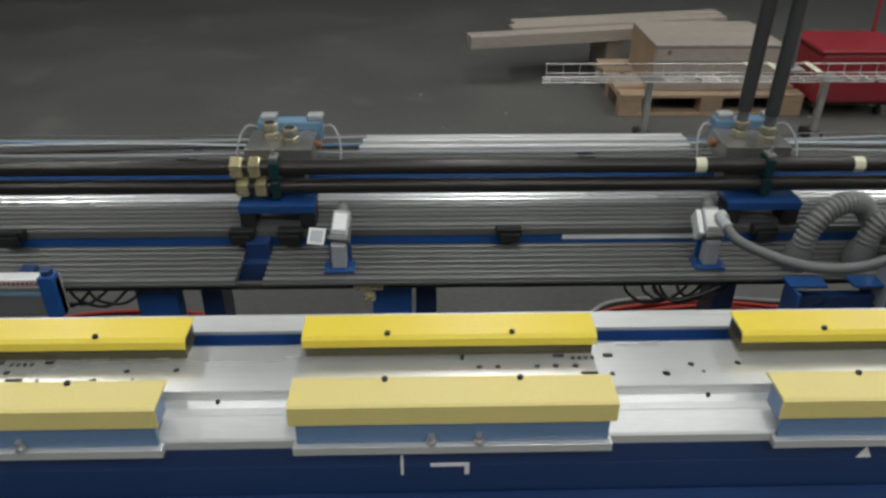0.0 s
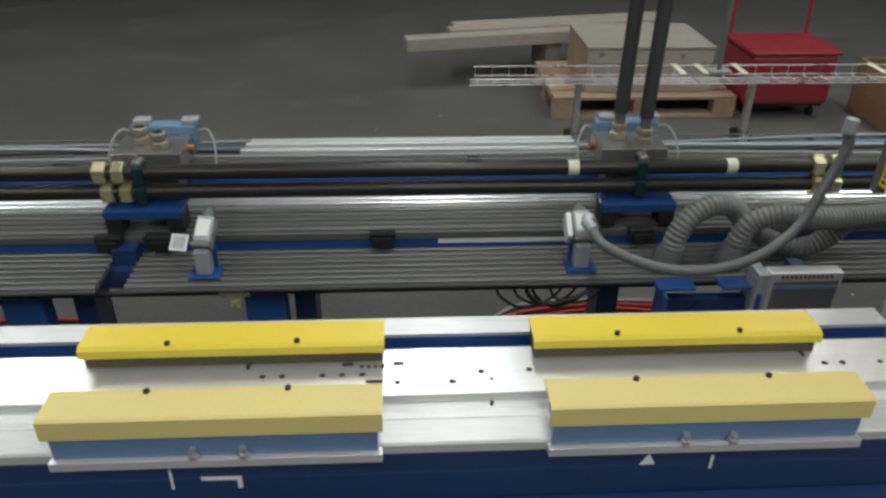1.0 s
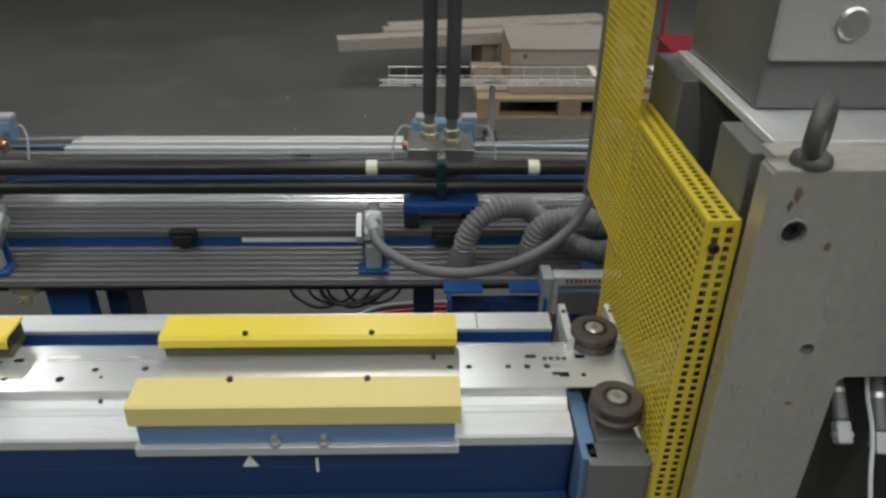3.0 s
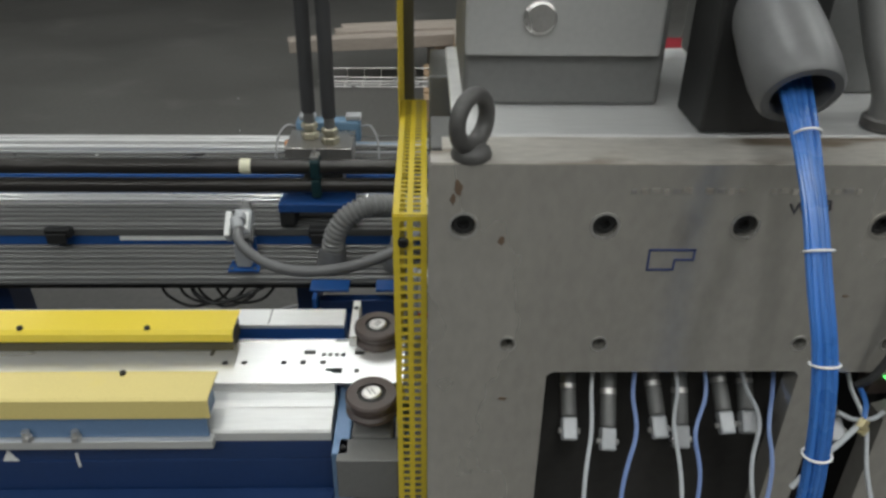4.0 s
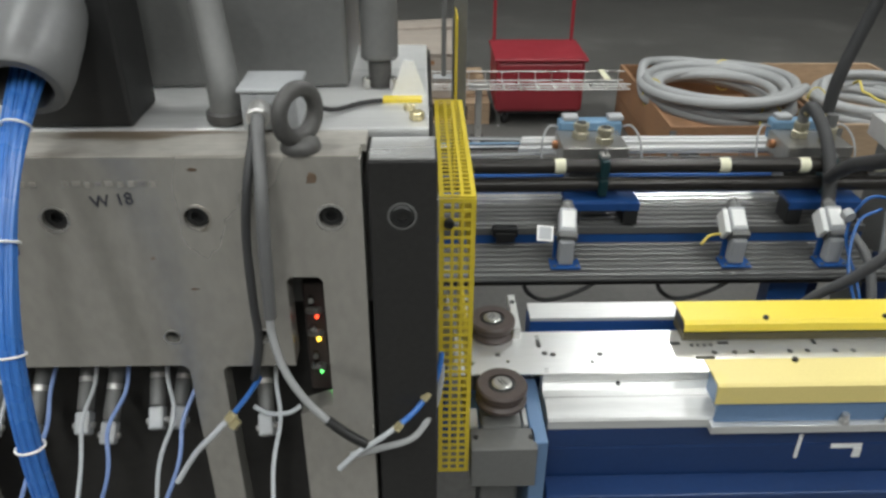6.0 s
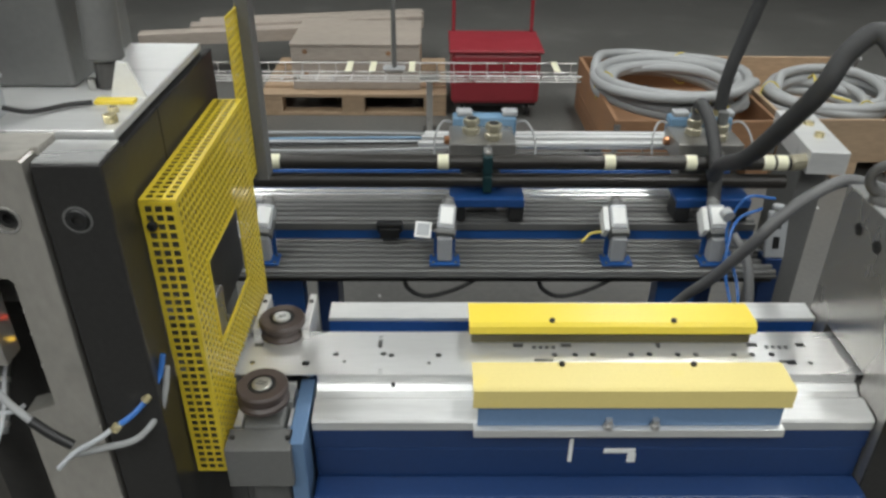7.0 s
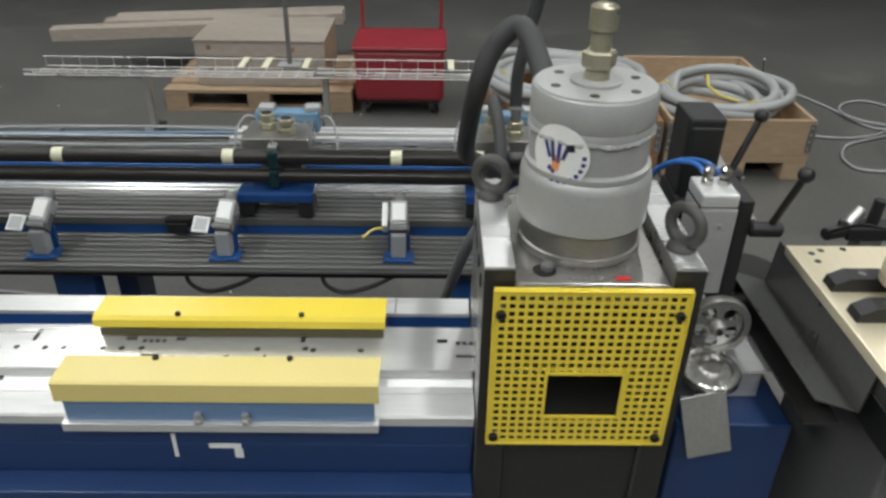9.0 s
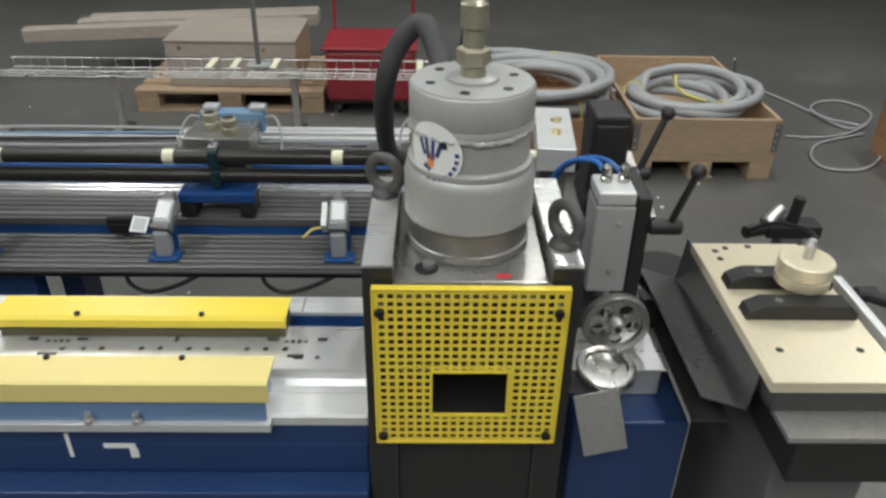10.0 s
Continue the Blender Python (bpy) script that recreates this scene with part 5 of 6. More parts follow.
def collar_box(x0, y0, w, d, rows, label, wood, on_pallet=True):
    t = thing("collar_box", label, "wooden box", (x0, y0, 0), "pallet collar boxes")
    z = 0.0
    if on_pallet:
        for j in range(3):
            xx = j * (w - 0.12) / 2
            part("block", box(xx, xx + 0.12, 0, d, 0, 0.10, 0.004), wood, t)
        part("deck", box(0, w, 0, d, 0.1005, 0.144, 0.003), wood, t)
        z = 0.1445
    for r in range(rows):
        a, b_ = z + r * 0.201, z + r * 0.201 + 0.198
        part("front_board", box(0, w, 0, 0.02, a, b_, 0.002), wood, t)
        part("back_board", box(0, w, d - 0.02, d, a, b_, 0.002), wood, t)
        part("side_board", box(0, 0.02, 0.0205, d - 0.0205, a, b_, 0.002), wood, t)
        part("side_board", box(w - 0.02, w, 0.0205, d - 0.0205, a, b_, 0.002), wood, t)
        for hx in (-0.004, w - 0.03):
            part("hinge", box(hx, hx + 0.034, -0.005, -0.0005, a + 0.02, b_ - 0.02, 0.001), M_DGREY, t, "zinc corner hinge")
            for q in range(4):
                part("rivet", rod((hx + 0.012, -0.0052, a + 0.04 + q * 0.04), (hx + 0.012, -0.009, a + 0.04 + q * 0.04), 0.005, 8), M_STEELTOP, t)
    return t, z + rows * 0.201
_, top_a = collar_box(4.31, 3.715, 0.775, 1.15, 1, "pale wooden pallet collar box holding a coiled grey hose", M_WOOD)
_, top_b = collar_box(3.41, 3.69, 0.86, 1.15, 1, "brown wooden box full of coiled grey hose", M_WOODD)
collar_box(5.855, 3.04, 0.80, 1.1, 1, "brown wooden box on the floor with a cable led to it", M_WOODD)

def coil(x, y, z, R, turns, r, seed, label, squash=0.8):
    """One long hose wound in loose, uneven turns, with a few yellow ties."""
    rnd = random.Random(seed)
    t = thing("hose_coil", label, "hose coil", group="coiled grey hoses")
    pts = []
    rr, dx, dy, ta, tb = R * 0.95, 0.0, 0.0, 0.0, 0.0
    for k in range(turns):
        goal = (R * rnd.uniform(0.66, 1.0), rnd.uniform(-.08, .08), rnd.uniform(-.08, .08), rnd.uniform(-.12, .12), rnd.uniform(-.12, .12))
        for i in range(12):
            f = i / 12
            a = 2 * math.pi * (k + f)
            q = [p + (g - p) * f for p, g in zip((rr, dx, dy, ta, tb), goal)]
            lift = r * (1.0 + 1.35 * ((k + f) * 0.62 % 3.4))
            pts.append((x + q[1] + q[0] * math.cos(a), y + q[2] + q[0] * squash * math.sin(a), z + lift + 0.12 * R + q[3] * q[0] * math.cos(a) + q[4] * q[0] * math.sin(a)))
        rr, dx, dy, ta, tb = goal
    part("hose", tube(pts, r, 10, 4), M_GREYC, t, smooth=True)
    for k in range(3):
        a = 1.2 + 1.9 * k
        part("tie", tube([(x + R * 0.86 * math.cos(a) + 0.06 * math.cos(q), y + R * 0.86 * squash * math.sin(a) + 0.04 * math.sin(q), z + 0.12 + 0.085 * math.sin(q)) for q in [6.283 * j / 8 for j in range(9)]], 0.004, 6, 3), M_YCAB, t, "yellow tie", smooth=True)
    return t
coil(4.69, 4.10, 0.20, 0.355, 9, 0.027, 4, "thick grey hose coiled loosely in the pale wooden box", 1.05)
coil(3.86, 4.20, 0.22, 0.47, 11, 0.027, 7, "thick grey hose coiled loosely in the brown wooden box", 1.08)
t = thing("loose_cable", "yellow cable end lying on the coiled hose", "cable")
part("sheath", tube([(4.64, 4.24, 0.40), (4.62, 4.15, 0.44), (4.605, 4.07, 0.41), (4.60, 4.00, 0.415), (4.63, 3.93, 0.40), (4.72, 3.88, 0.385)], 0.0075, 8), M_YCAB, t, smooth=True)
t = thing("floor_cable", "thin grey cable lying in loops on the floor", "cable")
part("sheath", tube([(5.13, 4.62, 0.40), (5.20, 4.78, 0.33), (5.32, 5.0, 0.14), (5.46, 5.16, 0.02)] + [(x, y, 0.012) for x, y in ((5.593,5.15),(5.677,4.984),(5.756,4.773),(5.817,4.544),(5.918,4.457),(6.114,4.635),(6.165,4.819),(6.064,4.972),(5.89,4.929))] + [(5.763,4.742,0.03),(5.789,4.571,0.033),(5.94,4.46,0.033)], 0.008, 8), M_GREYC, t, smooth=True)
part("sheath", tube([(x, y, 0.012) for x, y in ((5.422,4.321),(5.584,4.298),(5.806,4.353),(6.037,4.527))], 0.008, 8), M_GREYC, t, smooth=True)
part("sheath", tube([(5.95, 4.16, 0.012)] + [(x, y, 0.012) for x, y in ((5.79,3.93),(5.622,3.823),(5.456,3.851),(5.447,4.007),(5.551,4.181),(5.733,4.283),(5.933,4.365))], 0.008, 8), M_GREYC, t, smooth=True)


# ---- second press with its hydraulic cylinder ----
p2 = thing("cutting_press", "steel cutting press with black-edged side plates and a tall grey cylinder", "press")
XZ = Matrix(((1, 0, 0, 0), (0, 0, -1, 0), (0, 1, 0, 0), (0, 0, 0, 1)))
YZ = Matrix(((0, 0, 1, 0), (1, 0, 0, 0), (0, 1, 0, 0), (0, 0, 0, 1)))
for x0, x1, nm in ((3.1475, 3.189, "l"), (3.398, 3.439, "r")):
    hs = [rect(0.975, 0.984, 0.135, 0.022)]
    part("side_plate", outline([(0.83, 0.45), (1.10, 0.45), (1.10, 1.23), (0.83, 1.23)], x0, x1, hs, m=YZ), M_SIDE, p2, "ground steel side plate")
    # lighter metal on top carries the brightness of light from above
    part("plate_top", box(x0 + 0.001, x1 - 0.001, 0.8325, 1.098, 1.2302, 1.2318), M_STRIP, p2, "top edge in brighter metal, as lit from above")
    # front edge in a darker material than the plate
    part("plate_front", box(x0 + 0.0005, x1 - 0.0005, 0.8275, 0.8298, 0.45, 1.2285), M_DARKST, p2, "black front edge")
for y, z in ((1.036, 1.183), (0.980, 1.183), (0.928, 1.183), (0.875, 1.183), (0.929, 0.934)):
    part("screw_bore", merge(lathe([(0.010, 0), (0.010, 0.002), (0.006, 0.002), (0.006, 0.0005)], 16), None, Matrix.Translation((3.1475, y, z)) @ Matrix.Rotation(radians(-90), 4, "Y")), M_BLACK, p2, "black socket screw")
part("head_plate", box(3.1895, 3.3975, 0.832, 1.10, 1.17, 1.206, 0.003), M_SIDE, p2, "ground steel head plate")
part("head_front_edge", box(3.1895, 3.3975, 0.830, 0.8318, 1.196, 1.205), M_STEELTOP, p2)
part("inner_block", box(3.1895, 3.3975, 0.90, 1.10, 1.01, 1.1695, 0.003), M_DARKST, p2)
part("lower_block", box(3.1895, 3.3975, 0.84, 1.10, 0.45, 0.96, 0.003), M_DARKST, p2)
part("counterbore", lathe([(0.016, 0), (0.016, 0.0012), (0.010, 0.0012)], 24, Matrix.Translation((3.232, 0.865, 1.206))), M_BLACK, p2)
part("counterbore_screw", lathe([(0.009, 0.001), (0.009, 0.008), (0.007, 0.009)], 16, Matrix.Translation((3.236, 0.868, 1.206))), M_DGREY, p2)
part("red_mark", box(3.325, 3.345, 0.842, 0.851, 1.206, 1.2068), M_REDP, p2, "red paint mark")
for i in range(6):
    part("stamp_mark", box(3.262 + i * 0.008, 3.267 + i * 0.008, 0.845, 0.849, 1.206, 1.2066), M_STAMP, p2)
yg = thing("mesh_guard", "yellow perforated front guard with a rectangular window on the cutting press", "mesh guard")
b = perforated(0.254, 0.265, 0.0121, 0.0076, 0.0016, [(0.0765, 0.183, 0.0515, 0.130)], 0.003)
part("sheet", merge(b, None, Matrix.Translation((3.164, 0.8105, 0.941))), M_YEL, yg)
part("rim", box(3.161, 3.421, 0.8085, 0.8195, 1.2062, 1.2095, 0.001), M_YEL, yg)
part("rim", box(3.161, 3.421, 0.8085, 0.8195, 0.9375, 0.9408, 0.001), M_YEL, yg)
part("rim", box(3.1605, 3.1638, 0.8085, 0.8195, 0.9375, 1.2095, 0.001), M_YEL, yg)
part("rim", box(3.4182, 3.4215, 0.8085, 0.8195, 0.9375, 1.2095, 0.001), M_YEL, yg)
for x0, x1, z0, z1 in ((3.2375, 3.350, 0.9895, 0.9935), (3.2375, 3.350, 1.070, 1.074), (3.2375, 3.2415, 0.9937, 1.0698), (3.346, 3.350, 0.9937, 1.0698)):
    part("window_rim", box(x0, x1, 0.8085, 0.8130, z0, z1), M_YEL, yg)
for x in (3.171, 3.408):
    for z in (1.172, 0.953):
        part("screw", merge(lathe([(0.0068, 0), (0.0068, 0.005), (0.005, 0.006), (0.003, 0.006), (0.003, 0.003)], 14), None, Matrix.Translation((x, 0.8105, z)) @ Matrix.Rotation(radians(90), 4, "X")), M_BLACK, yg, "black screw")
        part("spacer", rod((x, 0.8125, z), (x, 0.8272, z), 0.006, 10), M_DGREY, yg)

cyl = thing("hydraulic_cylinder", "tall silver-grey painted hydraulic cylinder with weld beads on the press head", "hydraulic cylinder", (3.291, 0.955, 1.206))
part("base_ring", lathe([(0.085, 0), (0.087, 0.003), (0.087, 0.012), (0.084, 0.014), (0.084, 0.043), (0.082, 0.045)], 48), M_RING, cyl, "dark machined base ring", smooth=True)
part("lower_barrel", lathe([(0.0850, 0.0451), (0.0905, 0.050), (0.0905, 0.108), (0.089, 0.116), (0.0845, 0.122)], 48), M_CYL, cyl, "silver-grey barrel", smooth=True)
part("weld_bead", lathe([(0.0845, 0.1221), (0.0862, 0.126), (0.0855, 0.131), (0.081, 0.134)], 48), M_CYL, cyl, smooth=True)
part("upper_barrel", lathe([(0.0805, 0.1341), (0.0805, 0.172), (0.0825, 0.174), (0.0815, 0.179), (0.0832, 0.181), (0.0832, 0.186), (0.0815, 0.190), (0.0832, 0.194), (0.0832, 0.2295), (0.081, 0.2325)], 48), M_CYL, cyl, "silver-grey barrel", smooth=True)
b = bmesh.new()
rnd = random.Random(3)
rows, n = [], 96
jit = [rnd.uniform(-1, 1) for _ in range(n)]
for k, (dr, dz) in enumerate(((0.0, -0.0045), (0.0026, -0.003), (0.0040, 0.0), (0.0028, 0.003), (0.0, 0.0045))):
    rows.append([b.verts.new(((0.0812 + dr * (1 + 0.45 * jit[i])) * math.cos(2 * math.pi * i / n), (0.0812 + dr * (1 + 0.45 * jit[i])) * math.sin(2 * math.pi * i / n), 0.1765 + dz + 0.0016 * jit[(i * 5) % n])) for i in range(n)])
for p, q in zip(rows, rows[1:]):
    for i in range(n):
        b.faces.new((p[i], p[(i + 1) % n], q[(i + 1) % n], q[i]))
part("weld_bead", b, M_CYL, cyl, "uneven painted weld bead", smooth=True)
part("head_face", lathe([(0.0795, 0.2326), (0.079, 0.2345)], 48), M_CYL, cyl)
for i in range(6):
    a = 2 * math.pi * (i + 0.3) / 6
    part("bolt_hole", lathe([(0.0066, 0), (0.0066, 0.0006)], 14, Matrix.Translation((0.058 * math.cos(a), 0.058 * math.sin(a), 0.2345))), M_BLACK, cyl, "dark bolt hole")
part("port_ring", lathe([(0.034, 0.2346), (0.034, 0.2385), (0.030, 0.240)], 32), M_CYL, cyl, smooth=True)
part("fitting", lathe([(0.017, 0.2401), (0.016, 0.252), (0.014, 0.254)], 16), M_ZINC, cyl, "dull zinc fitting", smooth=True)
part("fitting_nut", nut((0, 0, 0.2541), 0.0225, 0.022), M_ZINC, cyl, "dull zinc nut")
part("fitting_stem", lathe([(0.014, 0.2762), (0.014, 0.30), (0.018, 0.302), (0.018, 0.33), (0.012, 0.334)], 16), M_ZINC, cyl, smooth=True)
def bent(b, R):
    """Wraps a flat sheet in x, y round a vertical cylinder of radius R."""
    for v in b.verts:
        a = v.co.x / R - radians(128)
        rr = R + v.co.z
        v.co = Vector((rr * math.cos(a), rr * math.sin(a), 0.158 + v.co.y))
    return b
def disc(r, z, n=28):
    b = bmesh.new()
    rings = [[b.verts.new((r * k / 4 * math.cos(2 * math.pi * i / n), r * k / 4 * math.sin(2 * math.pi * i / n), z)) for i in range(n)] for k in range(1, 5)]
    c = b.verts.new((0, 0, z))
    for i in range(n):
        b.faces.new((c, rings[0][i], rings[0][(i + 1) % n]))
    for a, d in zip(rings, rings[1:]):
        for i in range(n):
            b.faces.new((a[i], d[i], d[(i + 1) % n], a[(i + 1) % n]))
    return b
part("sticker", bent(disc(0.042, 0.0), 0.0845), M_WHITE, cyl, "round white maker's sticker")
def patch(x, y, w, h, mt, turn=0.0):
    b = bmesh.new()
    bmesh.ops.create_grid(b, x_segments=3, y_segments=3, size=0.5, matrix=Matrix.Translation((x, y, 0.0006)) @ Matrix.Rotation(radians(turn), 4, "Z") @ Matrix.Diagonal((w, h, 1, 1)))
    part("sticker_print", bent(b, 0.0845), mt, cyl)
for px_, tilt, tall, mt in ((-0.016, 24, 0.022, M_NAVY), (-0.008, 10, 0.028, M_INK), (0.001, -2, 0.030, M_NAVY), (0.010, -18, 0.020, M_INK)):
    patch(px_, 0.006, 0.0055, tall, mt, tilt)
patch(-0.002, -0.010, 0.011, 0.020, M_ORANGE, -10)
patch(0.016, 0.014, 0.011, 0.010, M_BLACK, 12)
patch(-0.008, -0.020, 0.012, 0.007, M_NAVY, -28)
for i in range(8):
    a = radians(-100 + i * 15)
    patch(0.035 * math.cos(a), 0.035 * math.sin(a), 0.0055, 0.0055, M_NAVY, -100 + i * 15)
eye_bolt(3.168, 1.035, 1.23, -28, 0.95)
eye_bolt(3.419, 0.885, 1.23, -56, 0.95)

# hoses rising past the cylinder
for pts, r in (([(3.255, 2.12, 0.985), (3.25, 2.08, 1.01), (3.262, 2.01, 0.965), (3.268, 1.94, 0.88), (3.262, 1.88, 0.76)], 0.0185),
               ([(3.318, 2.12, 0.985), (3.32, 2.11, 1.1), (3.36, 2.1, 1.3), (3.45, 2.05, 1.8)], 0.0185),
               ([(3.270, 1.085, 1.298), (3.264, 1.135, 1.335), (3.250, 1.21, 1.390), (3.222, 1.265, 1.432), (3.182, 1.275, 1.395), (3.158, 1.28, 1.33), (3.148, 1.36, 1.23), (3.150, 1.50, 1.10), (3.19, 1.72, 0.985), (3.25, 1.90, 0.87)], 0.0185)):
    t = thing("hydraulic_hose", "thick black hydraulic hose rising beside the second press", "hose", group="rising hydraulic hoses")
    part("hose", tube(pts, r, 14), M_RUBBER, t, smooth=True)
    d = (Vector(pts[1]) - Vector(pts[0])).normalized()
    part("ferrule", rod(Vector(pts[0]) - d * 0.02, Vector(pts[0]) + d * 0.03, r * 0.95, 12), M_BRASS, t, "zinc ferrule")
t = thing("end_manifold", "bright steel hydraulic end block with plugs", "hydraulic valve")
part("block", merge(box(-0.055, 0.055, -0.168, 0.168, 0, 0.07, 0.003), None, Matrix.Translation((3.605, 2.117, 0.85)) @ Matrix.Rotation(radians(-5), 4, "Z")), M_ALU, t)
part("support", box(3.56, 3.64, 2.03, 2.21, 0.0, 0.8495, 0.003), M_DGREY, t)
part("plug", nut((3.617, 2.165, 0.92), 0.017, 0.008), M_BRASS, t)
part("plug", nut((3.605, 2.065, 0.92), 0.015, 0.014), M_BRASS, t)
part("union", rod((3.491, 1.975, 0.876), (3.552, 1.985, 0.878), 0.024, 12, None, 0.004), M_ZINC, t)

# ---- clamp slide with measuring wheels after the press ----
slide = thing("clamp_slide", "silver-grey pneumatic slide with two fittings and black handles", "pneumatic slide", (3.53, 1.08, 0))
part("body", box(-0.032, 0.032, -0.03, 0.04, 1.045, 1.205, 0.004), M_CYL, slide, "silver-grey slide body")
part("cap", box(-0.030, 0.030, -0.030, 0.042, 1.207, 1.230, 0.004), M_ALU, slide, "bright cap")
part("groove", box(-0.030, 0.030, -0.026, 0.036, 1.2052, 1.2068), M_BLACK, slide)
for dx in (-0.012, 0.016):
    part("fitting", lathe([(0.0095, 0), (0.0095, 0.008), (0.0075, 0.010), (0.0095, 0.013), (0.0095, 0.026), (0.006, 0.030)], 12, Matrix.Translation((dx, 0.012, 1.230))), M_CHROME, slide, "bright air fitting")
part("screw", merge(lathe([(0.004, 0), (0.004, 0.003)], 10), None, Matrix.Translation((0.008, -0.03, 1.175)) @ Matrix.Rotation(radians(90), 4, "X")), M_STEELTOP, slide)
part("screw", merge(lathe([(0.004, 0), (0.004, 0.003)], 10), None, Matrix.Translation((0.004, -0.03, 1.085)) @ Matrix.Rotation(radians(90), 4, "X")), M_STEELTOP, slide)
part("carriage", box(0.0365, 0.060, -0.02, 0.10, 0.96, 1.215, 0.003), M_BLACK, slide, "black carriage plate")
part("bar", merge(box(-0.008, 0.008, -0.004, 0.20, 0, 0.012, 0.002), None, Matrix.Translation((0.066, 0.0, 1.165)) @ Matrix.Rotation(radians(8), 4, "X")), M_STEELTOP, slide, "bright guide bar")
part("column", box(-0.03, 0.03, 0.05, 0.11, 0.0, 1.0445, 0.004), M_DGREY, slide)
part("column_cross", box(-0.02, 0.05, 0.1105, 0.22, 1.12, 1.15, 0.003), M_BLACK, slide)
for (hx, hy, hz), (kx, ky, kz) in (((0.094, -0.02, 1.165), (0.108, -0.055, 1.278)), ((0.078, 0.14, 1.185), (0.118, 0.16, 1.290))):
    part("clamp_hub", rod((hx - 0.035, hy, hz), (hx + 0.018, hy, hz), 0.013, 14, None, 0.003), M_BLACK, slide, "black clamping hub", smooth=True)
    part("clamp_lever", rod((hx, hy, hz + 0.01), (kx, ky, kz), 0.0062, 10), M_BLACK, slide, "black lever", smooth=True)
    kb = bmesh.new()
    bmesh.ops.create_uvsphere(kb, u_segments=18, v_segments=12, radius=0.0125, matrix=Matrix.Translation((kx, ky, kz)))
    part("knob", kb, M_BLACK, slide, "black ball knob", smooth=True)
t = thing("air_hoses", "short blue air hoses looped to the slide", "air hose")
part("tube", tube([(3.518, 1.100, 1.240), (3.505, 1.125, 1.250), (3.475, 1.155, 1.238), (3.452, 1.19, 1.195), (3.445, 1.25, 1.1), (3.45, 1.35, 0.8)], 0.0042, 8), M_TUBEB, t, smooth=True)
part("tube", tube([(3.545, 1.104, 1.240), (3.52, 1.135, 1.250), (3.485, 1.17, 1.232), (3.46, 1.22, 1.17), (3.455, 1.30, 1.0), (3.46, 1.4, 0.8)], 0.0042, 8), M_TUBEB, t, smooth=True)
t = thing("motor_unit", "black boxed motor unit on a dark stand", "motor")
part("case", box(3.515, 3.58, 1.21, 1.30, 1.10, 1.295, 0.006), M_BLACK, t)
part("cover", box(3.52, 3.575, 1.203, 1.2095, 1.115, 1.28, 0.003), M_BLACK, t)
part("column", box(3.53, 3.57, 1.225, 1.29, 0.0, 1.0995, 0.004), M_DGREY, t)

wheels = []
def wheel(x, y, z, r, spokes, label):
    t = thing("measuring_wheel", label, "measuring wheel", (x, y, z), "measuring wheels")
    w = new("wheel")
    w.parent = t
    tagged(w, "turning wheel")
    to_y = Matrix.Rotation(radians(90), 4, "X")
    rim = lathe([(r * 0.80, -0.009), (r * 0.97, -0.009), (r, -0.006), (r, 0.006), (r * 0.97, 0.009), (r * 0.80, 0.009), (r * 0.80, -0.009)], 40, to_y, closed=False)
    part("rim", rim, M_RING, w, smooth=True)
    if spokes:
        hs = [circle(r * 0.52 * math.cos(2 * math.pi * i / spokes), r * 0.52 * math.sin(2 * math.pi * i / spokes), r * 0.21, 14) for i in range(spokes)]
        part("web", outline(circle(0, 0, r * 0.81, 32), -0.004, 0.004, hs, m=XZ), M_CHROME, w, "web with round lightening holes")
    else:
        part("web", lathe([(r * 0.81, -0.006), (r * 0.81, 0.006)], 32, to_y), M_STEELTOP, w)
    part("hub", lathe([(r * 0.22, -0.013), (r * 0.24, -0.010), (r * 0.24, 0.012), (r * 0.16, 0.018)], 20, to_y), M_STEELTOP, w, smooth=True)
    part("hub_screw", lathe([(0.005, 0.018), (0.005, 0.022)], 8, to_y), M_BLACK, w)
    part("axle", rod((0, 0.010, 0), (0, 0.10, 0), 0.007, 12), M_STEELTOP, t)
    part("arm", box(-0.012, 0.012, 0.10, 0.13, -0.02, 0.10, 0.003), M_DGREY, t)
    wheels.append((w, r, (0, 0, 0)))
    return t
wheel(3.533, 0.972, 1.0385, 0.0535, 5, "dark rimmed measuring wheel with round lightening holes on the strip")
t = thing("lower_disc", "bright steel support disc under the strip's edge", "support disc", (3.508, 0.900, 1.006))
part("disc", lathe([(0.036, -0.012), (0.046, -0.009), (0.046, 0.003), (0.043, 0.006), (0.034, 0.006), (0.031, 0.002), (0.016, 0.002), (0.014, 0.007)], 36, Matrix.Rotation(radians(4), 4, "X")), M_CHROME, t, smooth=True)
part("hub", lathe([(0.014, -0.076), (0.014, -0.0121)], 20), M_DGREY, t, smooth=True)
part("slope_plate", merge(box(-0.034, 0.034, -0.004, 0.0, -0.110, 0.0, 0.001), None, Matrix.Translation((-0.023, -0.043, -0.010)) @ Matrix.Rotation(radians(-9), 4, "X") @ Matrix.Rotation(radians(-13), 4, "Y")), M_STEELTOP, t, "bright sloping sheet")

# outfeed table
t = thing("outfeed_table", "blue outfeed table with a bright rail after the cutting press", "machine table")
part("bed", box(3.4605, 3.64, 0.86, 1.10, 0.62, 0.9295, 0.004), M_BLUED, t)
part("rail", box(3.4605, 3.605, 0.925, 1.035, 0.93, 0.9815, 0.002), M_ALU, t, "aluminium rail")
part("leg", box(3.49, 3.56, 0.84, 0.92, 0.0, 0.6195, 0.004), M_BLUED, t)
part("leg", box(3.60, 3.67, 0.98, 1.06, 0.0, 0.6195, 0.004), M_BLUED, t)
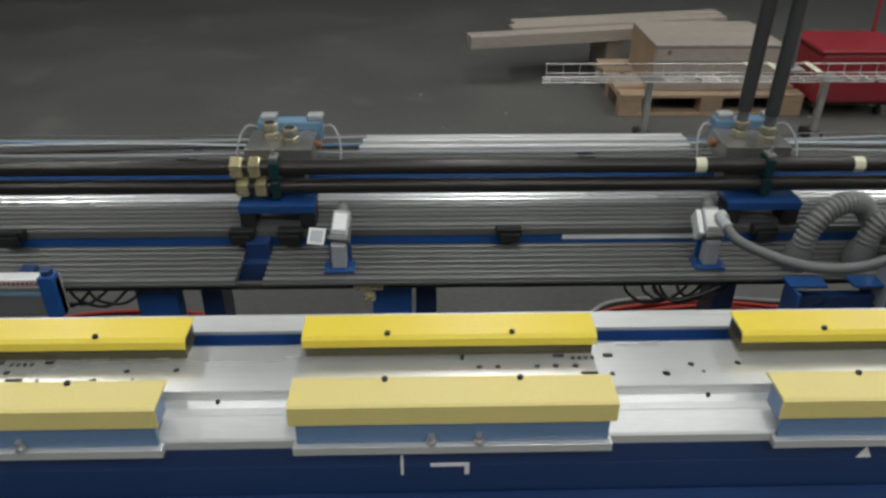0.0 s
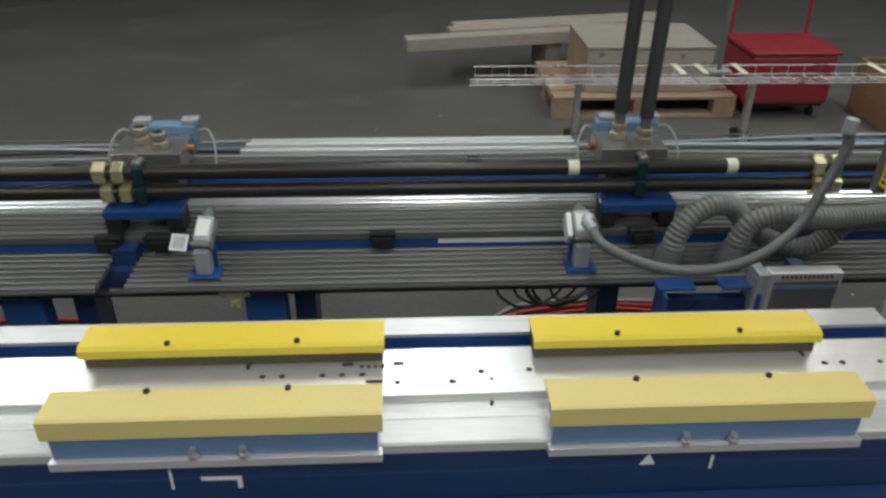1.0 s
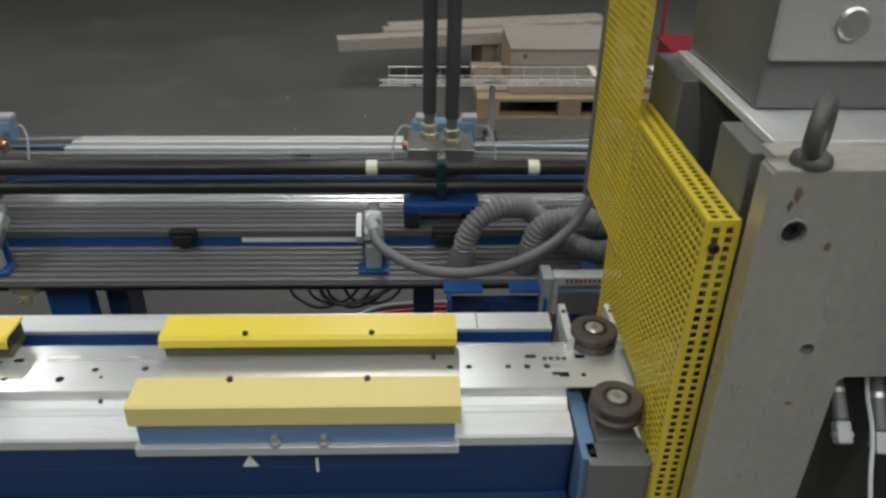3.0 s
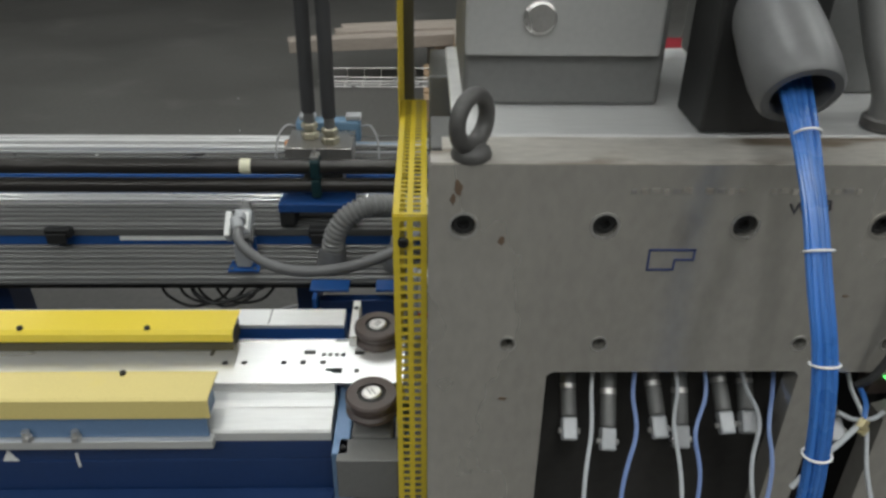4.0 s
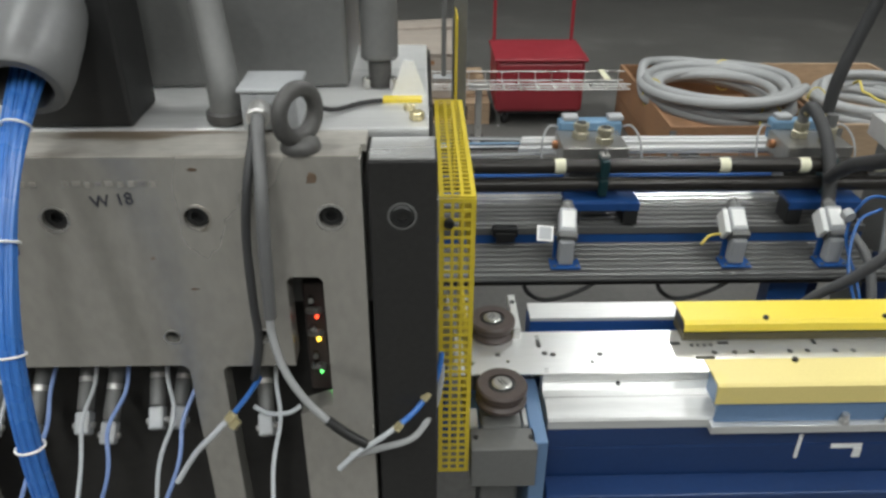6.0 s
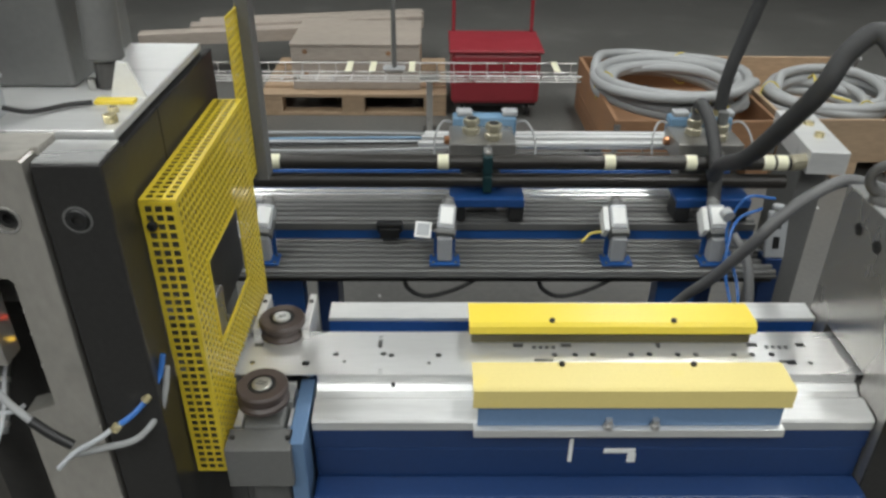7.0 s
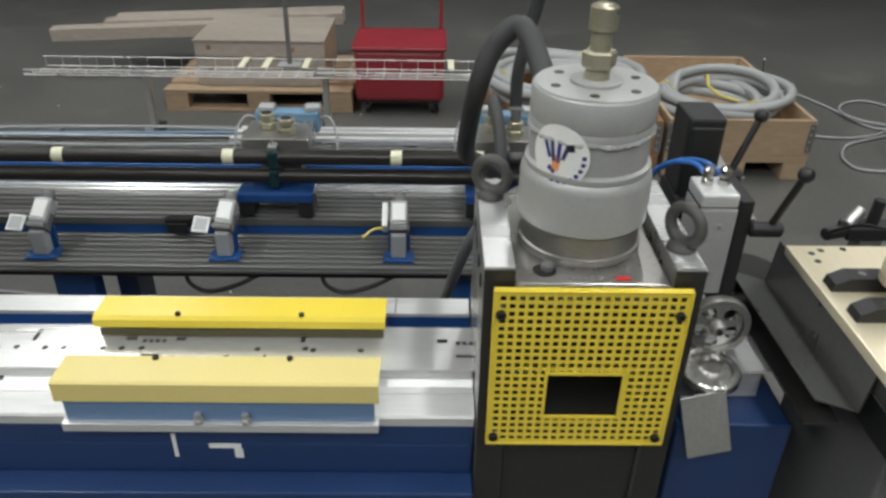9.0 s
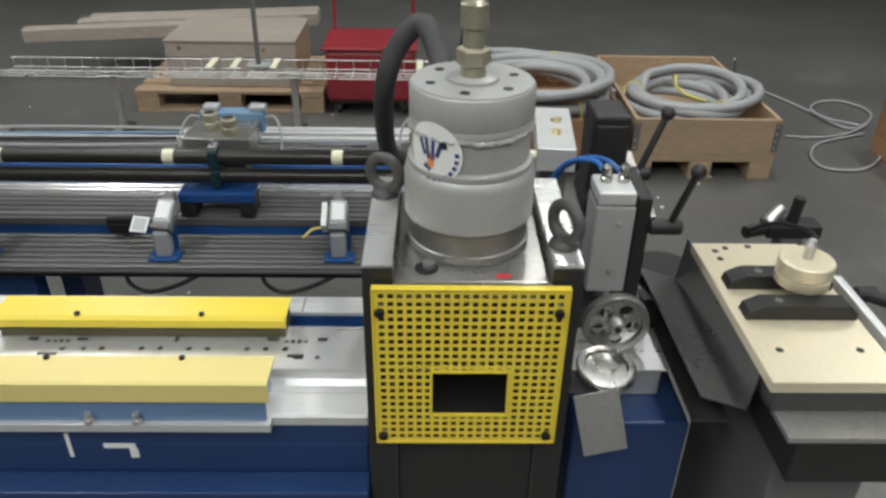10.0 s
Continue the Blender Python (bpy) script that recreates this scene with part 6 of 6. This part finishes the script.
chute = thing("scrap_chute", "dark V-shaped sheet-metal chute between the table and the brass-coloured block", "chute")
b = bmesh.new()
sec = [(3.612, 1.036), (3.682, 1.012), (3.690, 1.098), (3.6875, 1.0985), (3.680, 1.0148), (3.6125, 1.0380)]
ends = [[b.verts.new((x + dx, y, z + dz)) for x, z in sec] for y, dx, dz in ((1.14, 0.0, 0.0), (0.80, 0.006, 0.0))]
for i in range(len(sec)):
    j = (i + 1) % len(sec)
    b.faces.new((ends[0][i], ends[0][j], ends[1][j], ends[1][i]))
b.faces.new(ends[0])
b.faces.new(ends[1][::-1])
part("sheet", b, M_CHUTE, chute)
# added dark plate: hides the strip and stands for a dark gap
part("gap_cover", box(3.614, 3.668, 0.80, 1.139, 0.9885, 0.9925, 0.001), M_DARKST, chute, "added dark plate standing for the gap past the strip")
part("hanger", box(3.63, 3.68, 1.1405, 1.1455, 0.90, 1.011, 0.001), M_DARKST, chute)
part("round_cover", lathe([(0.054, 0.975), (0.058, 0.979), (0.058, 0.998), (0.056, 1.0)], 36, Matrix.Translation((3.677, 1.205, 0))), M_DARKST, chute, "dark round end cover", smooth=True)
part("stand", box(3.65, 3.70, 1.18, 1.23, 0.0, 0.9745, 0.003), M_DGREY, chute)

fix = thing("test_fixture", "chromated plate fixture with two black jaws and a round knob", "fixture", (-0.010, -0.004, 0))
part("plate", box(3.693, 3.874, 0.752, 1.112, 1.090, 1.108, 0.002), M_GOLD, fix, "brass-coloured chromated plate")
part("under_plate", box(3.712, 3.915, 0.712, 1.09, 1.040, 1.0495, 0.001), M_STEELTOP, fix, "bright steel under plate")
# dark filler put in for the shaded gap between the plates
part("spacer", box(3.705, 3.905, 0.762, 1.09, 1.0497, 1.0897, 0.001), M_DARKST, fix, "dark filler standing for the shaded gap")
part("base", box(3.75, 3.89, 0.78, 1.08, 0.0, 0.96, 0.005), M_DGREY, fix)
part("base_block", box(3.73, 3.89, 1.045, 1.085, 0.9605, 1.0395, 0.003), M_DGREY, fix)
part("base_block", box(3.73, 3.89, 0.718, 0.90, 0.9605, 1.0395, 0.003), M_DARKST, fix)
for y in (0.985, 0.905):
    b = bmesh.new()
    pr = [(3.706, 1.1085), (3.868, 1.1085), (3.868, 1.120), (3.855, 1.132), (3.732, 1.132), (3.71, 1.121)]
    e2 = [[b.verts.new((x, yy, z)) for x, z in pr] for yy in (y - 0.016, y + 0.016)]
    for i in range(len(pr)):
        j = (i + 1) % len(pr)
        b.faces.new((e2[0][i], e2[0][j], e2[1][j], e2[1][i]))
    b.faces.new(e2[0])
    b.faces.new(e2[1][::-1])
    part("jaw", b, M_BLACK, fix, "black bevelled jaw")
    part("jaw_screw", lathe([(0.006, 0), (0.006, 0.001)], 10, Matrix.Translation((3.755, y, 1.132))), M_DGREY, fix)
part("knob", lathe([(0.038, 1.1325), (0.040, 1.136), (0.040, 1.149), (0.0375, 1.1505), (0.040, 1.152), (0.040, 1.172), (0.038, 1.174)], 40, Matrix.Translation((3.808, 0.955, 0))), M_GOLD, fix, "round brass-coloured knob", smooth=True)
part("stud", lathe([(0.007, 1.1742), (0.007, 1.192), (0.010, 1.196), (0.005, 1.206)], 14, Matrix.Translation((3.808, 0.955, 0))), M_STEELTOP, fix)
for x, y in ((3.725, 1.085), (3.745, 1.095), (3.785, 1.10), (3.725, 1.06), (3.728, 0.82), (3.840, 0.82)):
    part("bore", lathe([(0.0055, 0), (0.0055, 0.0006)], 12, Matrix.Translation((x, y, 1.108))), M_BLACK, fix, "dark drilled hole")
t = thing("probe_sensor", "black cylindrical probe with bright plugs behind the fixture plate", "sensor")
part("bracket", box(3.86, 4.0, 1.28, 1.34, 1.04, 1.075, 0.004), M_BLACK, t)
part("barrel", rod((3.93, 1.31, 1.076), (3.935, 1.31, 1.145), 0.015, 16, None, 0.002), M_BLACK, t, smooth=True)
part("plug", rod((3.86, 1.30, 1.075), (3.905, 1.33, 1.105), 0.016, 14, None, 0.003), M_STEELTOP, t, smooth=True)
part("plug", rod((3.80, 1.28, 1.06), (3.86, 1.30, 1.06), 0.017, 14, None, 0.003), M_BLACK, t, smooth=True)
part("lead", tube([(3.80, 1.27, 1.07), (3.83, 1.20, 1.13), (3.85, 1.10, 1.17), (3.79, 0.95, 1.235), (3.71, 0.8125, 1.308)], 0.0045, 8), M_BLACK, t, smooth=True)
part("stand", box(3.90, 3.96, 1.285, 1.335, -0.19, 1.0395, 0.004), M_DGREY, t)
t.scale = (0.8, 0.8, 0.8)
t.location = (0.84, 0.312, 0.154)
t = thing("guide_rail", "bright linear guide rail beside the fixture with a black lever", "guide rail")
part("rail", box(3.8755, 3.889, 0.74, 1.0, 1.09, 1.113, 0.002), M_ALU, t)
part("lever", rod((3.915, 0.965, 1.100), (3.955, 0.90, 1.115), 0.011, 12, None, 0.003), M_BLACK, t)
part("lever_hub", rod((3.898, 0.965, 1.10), (3.93, 0.965, 1.10), 0.013, 14, None, 0.002), M_BLACK, t)


def motions():
    times = [i / 10 for i in range(101)]
    walk(strip, [(t, pose(fed(t), 0, 0)) for t in times])
    for ob, at in slug_obs:
        hit = 3.0 if at > 1 else 6.7
        walk(ob, [(0.0, pose(0, 0, 0)), (hit, pose(0, 0, 0)), (hit + 0.1, pose(0, 0, -0.012)), (hit + 0.3, pose(0, 0, -0.15)), (10.0, pose(0, 0, -0.15))])
    for ob, sign, radius, place in rollers:
        walk(ob, [(t, pose(*place, 0, 0, sign * math.degrees(fed(t) / radius))) for t in times])
    for ob, radius, place in wheels:
        walk(ob, [(t, pose(*place, 0, math.degrees(fed(t) / radius), 0)) for t in times])


motions()
